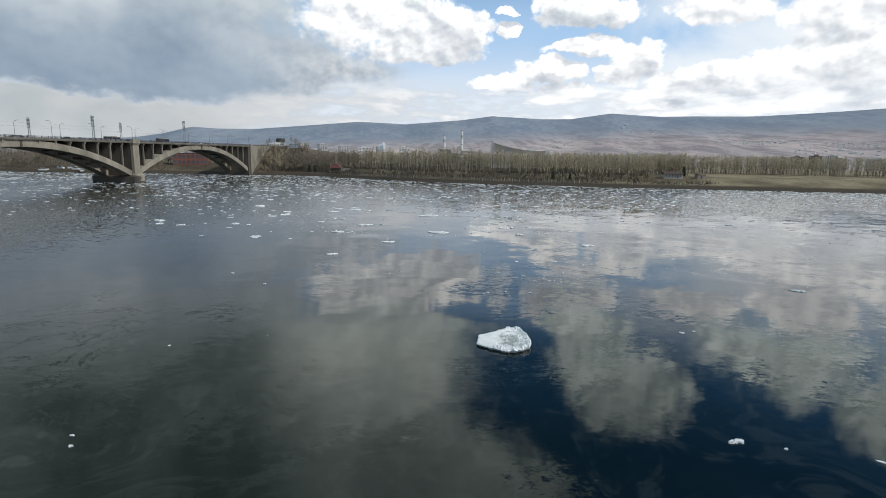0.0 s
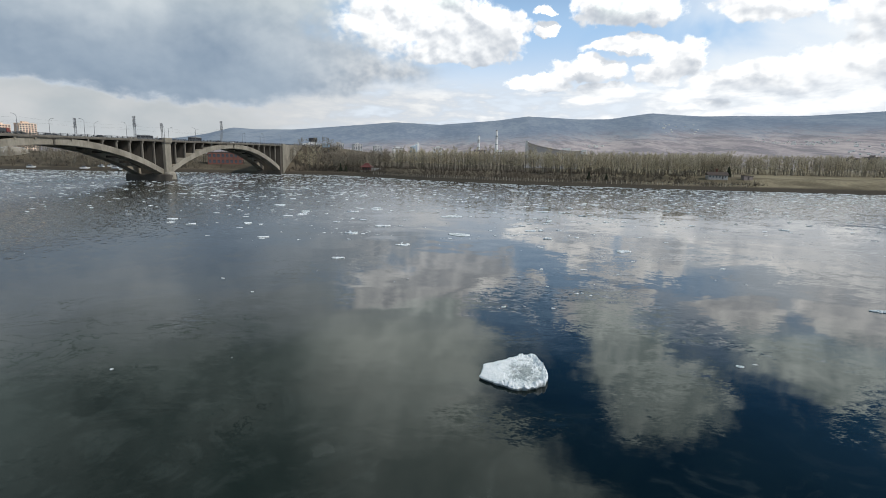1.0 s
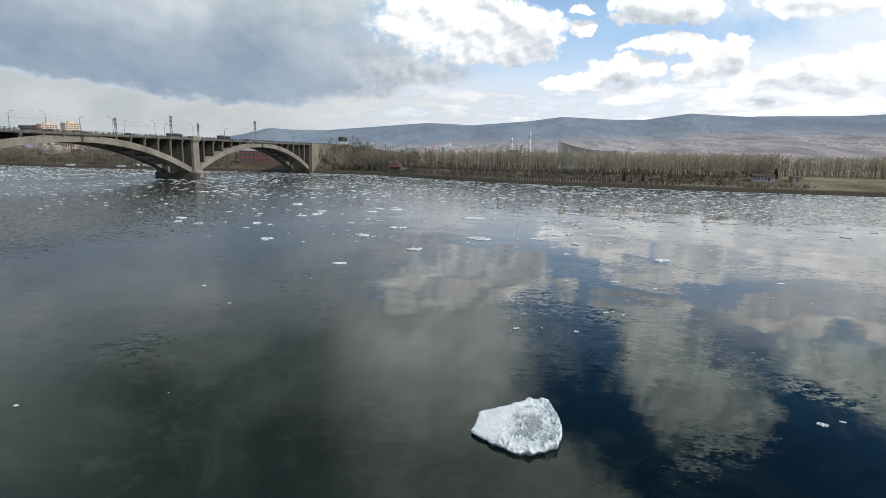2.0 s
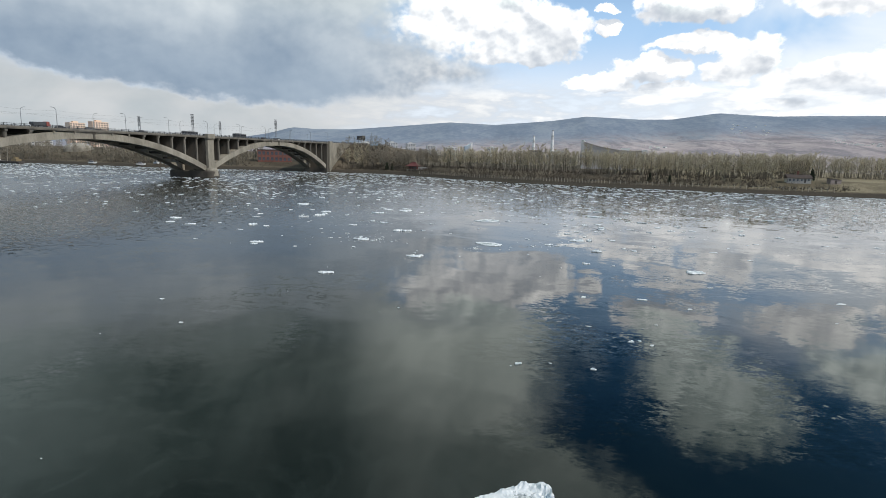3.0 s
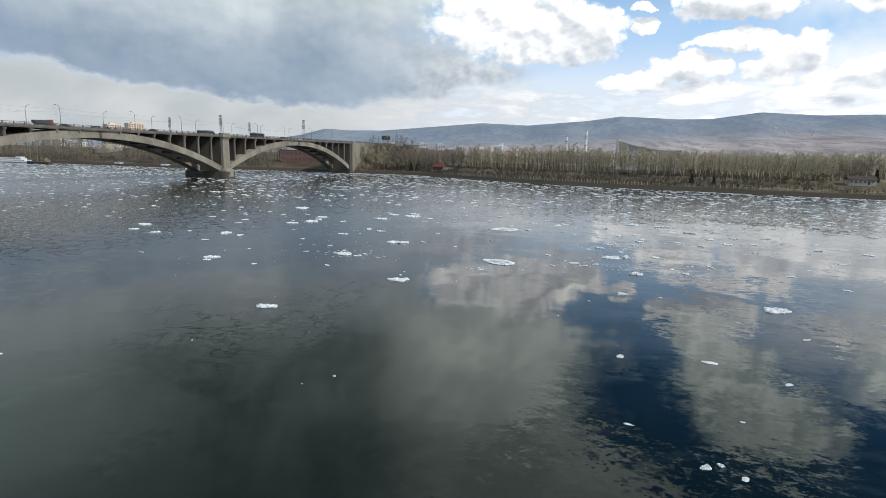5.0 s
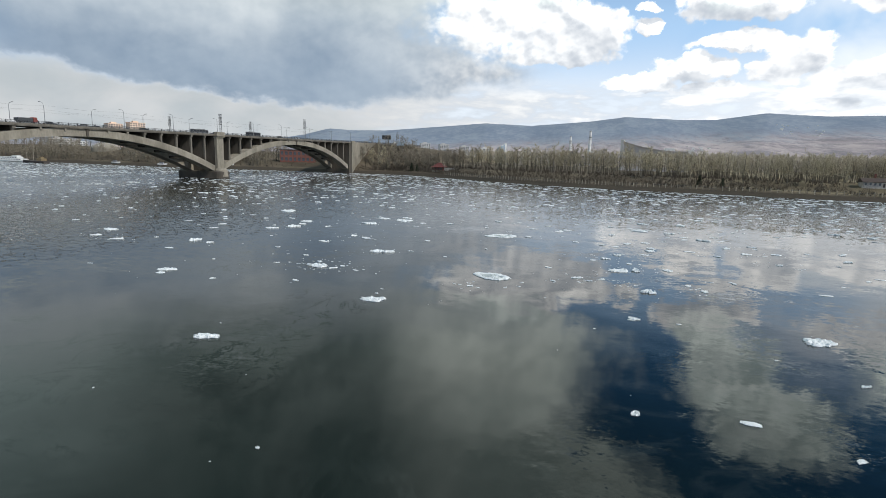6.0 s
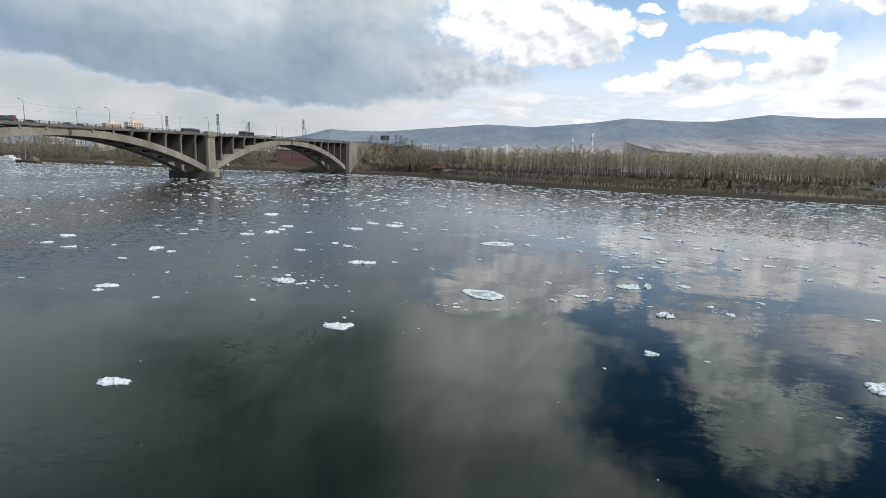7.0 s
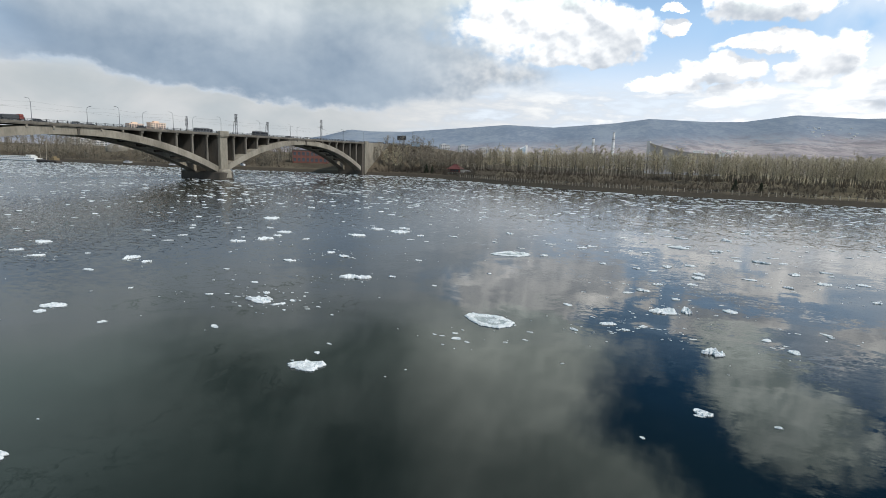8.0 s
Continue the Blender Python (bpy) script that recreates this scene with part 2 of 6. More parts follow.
def finish(bm, name, mat, smooth=False):
    me = bpy.data.meshes.new(name)
    bmesh.ops.recalc_face_normals(bm, faces=bm.faces)
    if smooth:
        for f in bm.faces:
            f.smooth = True
    bm.to_mesh(me)
    bm.free()
    for m in (mat if isinstance(mat, (list, tuple)) else (mat,)):
        me.materials.append(m)
    return me


def part(name, bm, mat, parent, label="", smooth=False):
    ob = new(name, finish(bm, name, mat, smooth) if isinstance(bm, bmesh.types.BMesh) else bm)
    ob.parent = parent
    return tagged(ob, label) if label else ob


def thing(name, m, label, category, group="", kind=""):
    ob = new(name)
    ob.empty_display_size = 0.5
    ob.matrix_world = m
    return tagged(ob, label, category, group, kind)


def box(bm, x0, x1, y0, y1, z0, z1, bevel=0.0, m=None):
    vs = [bm.verts.new((x, y, z)) for z in (z0, z1) for y in (y0, y1) for x in (x0, x1)]
    fs = [bm.faces.new([vs[i] for i in q]) for q in ((0, 2, 3, 1), (4, 5, 7, 6), (0, 1, 5, 4), (2, 6, 7, 3), (0, 4, 6, 2), (1, 3, 7, 5))]
    if bevel:
        edges = list({e for f in fs for e in f.edges})
        out = bmesh.ops.bevel(bm, geom=edges, offset=bevel, segments=1, affect="EDGES", profile=0.5)
        vs = list({v for f in out["faces"] for v in f.verts} | {v for v in vs if v.is_valid})
    if m is not None:
        bmesh.ops.transform(bm, matrix=m, verts=vs)
    return vs


def prism(bm, outline, y0, y1):
    """Extrudes an outline of (x, z) from y0 to y1."""
    a = [bm.verts.new((x, y0, z)) for x, z in outline]
    b = [bm.verts.new((x, y1, z)) for x, z in outline]
    bm.faces.new(a)
    bm.faces.new(b[::-1])
    n = len(a)
    for i in range(n):
        bm.faces.new((a[i], b[i], b[(i + 1) % n], a[(i + 1) % n]))


def tube(bm, p, q, r0, r1, sides=8, caps=True):
    p, q = Vector(p), Vector(q)
    turn = (q - p).to_track_quat("Z", "Y")
    ring = []
    for c, r in ((p, r0), (q, r1)):
        ring.append([bm.verts.new(c + turn @ Vector((math.cos(2 * math.pi * i / sides) * r, math.sin(2 * math.pi * i / sides) * r, 0))) for i in range(sides)])
    for i in range(sides):
        bm.faces.new((ring[0][i], ring[0][(i + 1) % sides], ring[1][(i + 1) % sides], ring[1][i]))
    if caps:
        bm.faces.new(ring[0][::-1])
        bm.faces.new(ring[1])


def smoothstep(a, b, x):
    k = np.clip((x - a) / (b - a), 0.0, 1.0)
    return k * k * (3 - 2 * k)


# ---- lie of the land ----
BR_X, BR_Y, BR_HEAD, BR_Z, BR_SLOPE = -189.0, 329.1, 4.51, 25.1, 0.0103     # bridge: deck edge over its river pier, heading, height, grade
BR_DIR = (math.sin(radians(BR_HEAD)), math.cos(radians(BR_HEAD)))
SHORE_X = (-5000, -1200, -560, -350, -230, -200, -160, -140, -106, -38, 6, 44, 80, 130, 215, 265, 400, 1200, 5000)
SHORE_Y = (-1200, 250, 488, 470, 492, 486, 488, 490, 474, 412, 388, 376, 368, 356, 346, 338, 320, 150, -1500)
RIDGE_AZ = (-180, -60, -40, -30, -27.5, -25.0, -22.8, -19.2, -14.6, -8.9, -4.2, 1.6, 4.9, 10.0, 12.9, 16.9, 21.4, 24.5, 29.7, 34.3, 38.8, 60, 180)
RIDGE_EL = (0.9, 0.9, 1.0, 1.5, 1.95, 2.65, 2.55, 2.65, 3.1, 3.65, 3.5, 4.0, 4.45, 4.18, 4.18, 4.72, 4.37, 4.35, 4.24, 4.4, 4.6, 4.4, 3.5)


def shore(x):
    return np.interp(x, SHORE_X, SHORE_Y)


def ground_height(x, y):
    x, y = np.asarray(x, float), np.asarray(y, float)
    v = y - shore(x)
    h = -1.2 + 4.6 * smoothstep(-3.0, 13.0, v) + 4.0 * smoothstep(14, 44, v) + 1.0 * smoothstep(60, 160, v)
    h = h + 9.0 * smoothstep(24, 90, v) * smoothstep(-250, -330, x)
    # causeway that carries the road away from the bridge
    s = (x - BR_X) * BR_DIR[0] + (y - BR_Y) * BR_DIR[1]
    w = (x - BR_X) * BR_DIR[1] - (y - BR_Y) * BR_DIR[0]
    top = np.clip((s - 163.0) / 42.0, 0, 1) * (BR_Z - 3.0 + BR_SLOPE * s) * (1 - 0.55 * smoothstep(260, 700, s)) + 2.0 * (s > 163)
    away = np.maximum(np.maximum(w - 3, -26 - w), 0)
    h = np.maximum(h, top - away * 0.62)
    # foothills and the long ridge
    r, az = np.hypot(x, y), np.degrees(np.arctan2(x, y))
    ridge = np.tan(np.radians(np.interp(az, RIDGE_AZ, RIDGE_EL))) * 4300 + 15
    wave = 0.5 + 0.5 * np.sin(az * 0.55 + r * 0.0021 + 1.0) * np.sin(az * 0.21 - r * 0.0013)
    foot = ridge * (0.33 + 0.08 * wave)
    h = h + (foot - h) * smoothstep(1700, 3100, r) * (r > 1700)
    h = h + (ridge - h) * smoothstep(2900, 4300, r) * (r > 2900)
    return h


def sheet(name, xs, ys, zs, mat):
    """A grid mesh from 2D arrays of coordinates."""
    ny, nx = xs.shape
    co = np.stack([xs, ys, zs], -1).reshape(-1, 3)
    idx = np.arange(ny * nx).reshape(ny, nx)
    quads = np.stack([idx[:-1, :-1], idx[:-1, 1:], idx[1:, 1:], idx[1:, :-1]], -1).reshape(-1, 4)
    me = bpy.data.meshes.new(name)
    me.from_pydata(co.tolist(), [], quads.tolist())
    me.polygons.foreach_set("use_smooth", [True] * len(quads))
    me.materials.append(mat)
    return me

# ---- ground and water ----


def ground_material():
    m = bpy.data.materials.new("spring_ground")
    m.use_nodes = True
    t = m.node_tree
    bsdf = t.nodes["Principled BSDF"]
    geo = n_new(t, "ShaderNodeNewGeometry")
    sep = n_new(t, "ShaderNodeSeparateXYZ")
    wire(t, sep.inputs[0], geo.outputs["Position"])
    pos = geo.outputs["Position"]
    a = m_noise(t, pos, 0.03, 6.0, 0.6)
    b = m_noise(t, pos, 0.5, 5.0, 0.65)
    down = n_new(t, "ShaderNodeMapping")
    wire(t, down.inputs[0], pos)
    down.inputs["Scale"].default_value = (1.0, 0.25, 2.0)
    c = m_noise(t, down.outputs[0], 0.005, 9.0, 0.68)
    # dry grass and brown earth near the river
    grass = m_mix(t, m_range(t, a, 0.35, 0.65), (0.15, 0.124, 0.082), (0.33, 0.28, 0.185))
    litter = m_mix(t, m_range(t, a, 0.35, 0.65), (0.088, 0.071, 0.052), (0.175, 0.145, 0.104))
    grass = m_mix(t, m_range(t, m_op(t, "ADD", sep.outputs[0], m_op(t, "MULTIPLY", a, 60.0)), 90.0, 170.0), litter, grass)
    grass = m_mix(t, m_range(t, b, 0.3, 0.8, 0.0, 0.5), grass, (0.07, 0.058, 0.042))
    mud = m_mix(t, b, (0.045, 0.038, 0.03), (0.10, 0.085, 0.066))
    near = m_mix(t, m_range(t, m_op(t, "ADD", sep.outputs[2], m_op(t, "MULTIPLY", b, 1.5)), 2.6, 3.9), mud, grass)
    speck = m_noise(t, down.outputs[0], 0.04, 4.0, 0.7)
    c = m_op(t, "ADD", m_op(t, "MULTIPLY", c, 0.7), m_op(t, "MULTIPLY", speck, 0.3))
    # bare birch woods with villages' clearings on the slopes, taiga on the crest, all paled by painted distance haze
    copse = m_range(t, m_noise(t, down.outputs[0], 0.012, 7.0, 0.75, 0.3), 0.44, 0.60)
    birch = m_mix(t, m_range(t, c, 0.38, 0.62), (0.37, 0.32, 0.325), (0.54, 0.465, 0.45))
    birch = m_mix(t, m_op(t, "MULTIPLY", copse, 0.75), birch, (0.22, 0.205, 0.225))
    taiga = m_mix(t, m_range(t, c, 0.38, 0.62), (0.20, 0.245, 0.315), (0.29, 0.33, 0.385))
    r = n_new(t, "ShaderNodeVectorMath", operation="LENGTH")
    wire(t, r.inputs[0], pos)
    hazed_hillside = m_mix(t, m_range(t, m_op(t, "SUBTRACT", m_op(t, "ADD", m_op(t, "DIVIDE", sep.outputs[2], r.outputs["Value"]), m_op(t, "MULTIPLY", m_op(t, "SUBTRACT", c, 0.5), 0.05)), m_range(t, sep.outputs[0], -2000.0, 1500.0, 0.012, 0.056)), -0.012, 0.012), birch, taiga)
    col = m_mix(t, m_range(t, r.outputs["Value"], 900.0, 1900.0), near, hazed_hillside)
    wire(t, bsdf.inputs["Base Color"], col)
    bsdf.inputs["Roughness"].default_value = 0.95
    bsdf.inputs["Specular IOR Level"].default_value = 0.1
    bp = n_new(t, "ShaderNodeBump")
    bp.inputs["Strength"].default_value, bp.inputs["Distance"].default_value = 0.5, 0.4
    wire(t, bp.inputs["Height"], b)
    wire(t, bsdf.inputs["Normal"], bp.outputs[0])
    return m


def build_ground():
    near = np.array([-6, -3, -1.5, 0, 1.5, 3, 5, 7, 9, 11, 13, 16, 20, 25, 32, 40, 50, 62, 76, 92, 110, 130, 155, 185, 220, 260, 310, 370])
    far = np.linspace(0, 1, 60) ** 1.3
    ks = np.linspace(-1, 1, 321)
    k3 = np.sign(ks) * (0.32 * np.abs(ks) + 0.68 * np.abs(ks) ** 3)
    x_near = k3 * 1500
    xs, ys = [], []
    for v in near:
        xs.append(x_near + 0 * v)
        ys.append(shore(x_near) + v)
    az = np.radians(k3 * 84)
    x_far, y_far = np.sin(az) * 4750, np.cos(az) * 4750
    for f in far[1:]:
        xs.append(xs[27] + (x_far - xs[27]) * f)
        ys.append(ys[27] + (y_far - ys[27]) * f)
    xs, ys = np.array(xs), np.array(ys)
    rng = np.random.default_rng(3)
    zs = ground_height(xs, ys)
    v = ys - shore(xs)
    zs += rng.normal(0, 0.12, zs.shape) * (v > -2) * (np.hypot(xs, ys) < 1500)
    # ravines and spurs down the far slopes
    r, az_all = np.hypot(xs, ys), np.degrees(np.arctan2(xs, ys))
    spur = np.zeros(zs.shape)
    for i, j in zip(*np.nonzero((r > 1900) & (r < 4700) & (np.abs(az_all) < 60))):
        p = Vector((az_all[i, j] * 0.62, r[i, j] * 0.0030, 0.0))
        spur[i, j] = 1 - 2.2 * abs(noise.fractal(p, 0.85, 2.1, 5))
    zs += 1.0 * spur * smoothstep(1900, 2700, r) * (1 - smoothstep(3300, 4000, r))
    zs += rng.normal(0, 0.5, zs.shape) * smoothstep(2000, 3000, r) * (1 - 0.6 * smoothstep(3600, 4200, r))
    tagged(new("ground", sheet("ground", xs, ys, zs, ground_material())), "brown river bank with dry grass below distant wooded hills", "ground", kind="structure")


build_ground()


def water_material():
    """Dark clear water: its surface is turned by slopes of its own, from long boils of the current to small ripples."""
    m = bpy.data.materials.new("river_water")
    m.use_nodes = True
    t = m.node_tree
    bsdf = t.nodes["Principled BSDF"]
    pos = n_new(t, "ShaderNodeNewGeometry").outputs["Position"]
    seps = n_new(t, "ShaderNodeSeparateXYZ")
    wire(t, seps.inputs[0], pos)
    px, py = seps.outputs[0], seps.outputs[1]

    def v_op(op, a, b=(0.0, 0.0, 0.0), scale=None):
        nd = n_new(t, "ShaderNodeVectorMath", operation=op)
        wire(t, nd.inputs[0], a)
        if scale is None:
            wire(t, nd.inputs[1], b)
        else:
            wire(t, nd.inputs["Scale"], scale)
        return nd.outputs[0]

    def slopes(scale, detail, rough, distortion, seed, stretch):
        """Two even slopes about nought, drawn out along the crests."""
        mp = n_new(t, "ShaderNodeMapping")
        wire(t, mp.inputs[0], pos)
        mp.inputs["Rotation"].default_value = (0.0, 0.0, radians(-12.0))
        mp.inputs["Scale"].default_value = (1.0, stretch, 1.0)
        nd = n_new(t, "ShaderNodeTexNoise", noise_dimensions="4D")
        wire(t, nd.inputs["Vector"], mp.outputs[0])
        for key, value in (("W", seed), ("Scale", scale), ("Detail", detail), ("Roughness", rough), ("Distortion", distortion)):
            nd.inputs[key].default_value = value
        return v_op("MULTIPLY", v_op("SUBTRACT", nd.outputs["Color"], (0.5, 0.5, 0.5)), (0.7, 1.0, 0.0))

    swirl = m_noise(t, pos, 0.055, 5.0, 0.6, 1.2)
    patch = m_noise(t, pos, 0.022, 4.0, 0.6, 0.8, w=1.0)
    calm = m_range(t, patch, 0.40, 0.62, 0.25, 1.0)
    # ruffled towards the island, and most of all under the left of the bridge
    reach = m_op(t, "ADD", py, m_op(t, "ADD", m_op(t, "MULTIPLY", m_op(t, "SUBTRACT", swirl, 0.5), 90.0), m_range(t, px, -20.0, -95.0, 0.0, 115.0)))
    far = m_range(t, reach, m_range(t, px, -60.0, 20.0, 105.0, 135.0), m_range(t, px, -60.0, 20.0, 240.0, 320.0))
    left = m_range(t, px, -30.0, -130.0)
    # cat's-paws: small patches of short ripples
    paws = m_range(t, m_noise(t, pos, 0.07, 5.0, 0.62, 1.4, w=6.0), m_range(t, px, -15.0, 10.0, 0.54, 0.47), m_range(t, px, -15.0, 10.0, 0.66, 0.62))
    paws = m_op(t, "MULTIPLY", paws, m_range(t, patch, 0.42, 0.56))
    boil = v_op("SCALE", slopes(0.07, 3.0, 0.5, 1.2, 2.0, 1.3), scale=m_range(t, far, 0.0, 1.0, 0.055, 0.03))
    ripple = v_op("SCALE", slopes(0.75, 4.0, 0.6, 0.6, 4.0, 1.9), scale=m_op(t, "ADD", m_op(t, "MULTIPLY", calm, 0.042), m_op(t, "ADD", m_op(t, "MULTIPLY", far, m_op(t, "ADD", m_range(t, left, 0.0, 1.0, 0.30, 0.56), m_range(t, px, 20.0, 130.0, 0.0, 0.30))), m_op(t, "MULTIPLY", paws, 0.16))))
    chop = v_op("SCALE", slopes(3.4, 2.0, 0.6, 0.3, 9.0, 1.5), scale=m_op(t, "ADD", m_op(t, "MULTIPLY", calm, 0.022), m_op(t, "ADD", m_op(t, "MULTIPLY", far, m_op(t, "ADD", m_range(t, left, 0.0, 1.0, 0.24, 0.36), m_range(t, px, 20.0, 130.0, 0.0, 0.25))), m_op(t, "MULTIPLY", paws, 0.13))))
    # thin curling seams where currents meet
    seam_n = m_noise(t, pos, 0.11, 5.0, 0.62, 2.2, w=14.0)
    seam = m_op(t, "MULTIPLY", m_range(t, m_op(t, "ABSOLUTE", m_op(t, "SUBTRACT", seam_n, 0.5)), 0.016, 0.0), m_range(t, m_noise(t, pos, 0.05, 4.0, 0.6, 0.6, w=19.0), m_range(t, px, -16.0, 0.0, 0.44, 0.62), m_range(t, px, -16.0, 0.0, 0.60, 0.80)))
    kick = n_new(t, "ShaderNodeCombineXYZ")
    wire(t, kick.inputs[0], m_op(t, "MULTIPLY", seam, 0.012))
    # far slopes lean towards the camera's side, fitted to its view to mirror higher sky
    wire(t, kick.inputs[1], m_op(t, "ADD", m_op(t, "MULTIPLY", seam, -0.045), m_op(t, "MULTIPLY", far, m_op(t, "ADD", m_range(t, px, -210.0, -100.0, -0.06, -0.024), m_range(t, px, 40.0, 140.0, 0.0, -0.022)))))
    kick.inputs[2].default_value = 1.0
    normal = v_op("NORMALIZE", v_op("ADD", kick.outputs[0], v_op("ADD", boil, v_op("ADD", ripple, chop))))
    wire(t, bsdf.inputs["Normal"], normal)
    # silt, wisps of frazil drawn out by the current, and thin drowned pans of ice
    silt = m_mix(t, m_range(t, swirl, 0.35, 0.65), (0.0018, 0.0052, 0.0052), (0.0044, 0.0100, 0.0094))
    wisp = m_op(t, "MULTIPLY", m_range(t, m_noise(t, pos, 0.16, 6.0, 0.62, 2.5), 0.50, 0.64), m_range(t, m_noise(t, pos, 0.02, 3.0, 0.5, 0.5, w=3.0), 0.42, 0.62))
    pan = n_new(t, "ShaderNodeTexVoronoi")
    bent = n_new(t, "ShaderNodeTexNoise")
    wire(t, bent.inputs["Vector"], pos)
    bent.inputs["Scale"].default_value, bent.inputs["Detail"].default_value = 0.9, 4.0
    pan.voronoi_dimensions = "2D"
    wire(t, pan.inputs["Vector"], v_op("ADD", pos, v_op("SCALE", v_op("SUBTRACT", bent.outputs["Color"], (0.5, 0.5, 0.5)), scale=1.6)))
    pan.inputs["Scale"].default_value = 0.21
    chance = n_new(t, "ShaderNodeSeparateColor")
    wire(t, chance.inputs[0], pan.outputs["Color"])
    pans = m_op(t, "MULTIPLY", m_range(t, m_op(t, "SUBTRACT", pan.outputs["Distance"], m_op(t, "MULTIPLY", chance.outputs[1], 0.20)), 0.03, -0.03), m_op(t, "MULTIPLY", m_range(t, chance.outputs[0], 0.62, 0.72), m_op(t, "MULTIPLY", m_range(t, py, 62.0, 34.0), m_range(t, px, 12.0, -2.0))))
    body = m_mix(t, wisp, silt, (0.013, 0.019, 0.018))
    wire(t, bsdf.inputs["Base Color"], m_mix(t, m_op(t, "MULTIPLY", pans, 0.5), body, (0.036, 0.043, 0.040)))
    wire(t, bsdf.inputs["Roughness"], m_range(t, far, 0.0, 1.0, 0.035, 0.075))
    bsdf.inputs["IOR"].default_value = 1.333
    bsdf.inputs["Specular Tint"].default_value = (0.925, 1.0, 0.985, 1.0)
    return m


def build_water():
    r = np.array([0.0, 40, 120, 300, 700, 1500, 3000, 4900])
    a = np.linspace(0, 2 * math.pi, 97)
    rr, aa = np.meshgrid(r, a, indexing="ij")
    tagged(new("water", sheet("water", rr * np.sin(aa), rr * np.cos(aa), rr * 0, water_material())), "smooth dark river mirroring clouds and blue sky", "river", kind="structure")


build_water()

# ---- road bridge ----
SPAN, WIDE = 158.8, 23.0
BAY = SPAN / 16
BRIDGE_M = pose(BR_X, BR_Y, 0, 0, 0, 90 - BR_HEAD)


def grade(s):
    return BR_Z + BR_SLOPE * s


def arch_z(s, mid, top):
    """Height of the arch's upper (top=1) or lower (top=0) line over the chainage s, for the span centred on mid."""
    k = abs(s - mid) / (SPAN / 2 - 2.5)
    crown = grade(mid) - (1.3 if top else 4.6)
    foot = 7.0 if top else 3.6
    return crown + (foot - crown) * k ** 2.05


def sloped_box(bm, s0, s1, y0, y1, dz0, dz1):
    """A bar that follows the grade, dz0 to dz1 above the deck line."""
    prism(bm, [(s0, grade(s0) + dz0), (s1, grade(s1) + dz0), (s1, grade(s1) + dz1), (s0, grade(s0) + dz1)], y0, y1)


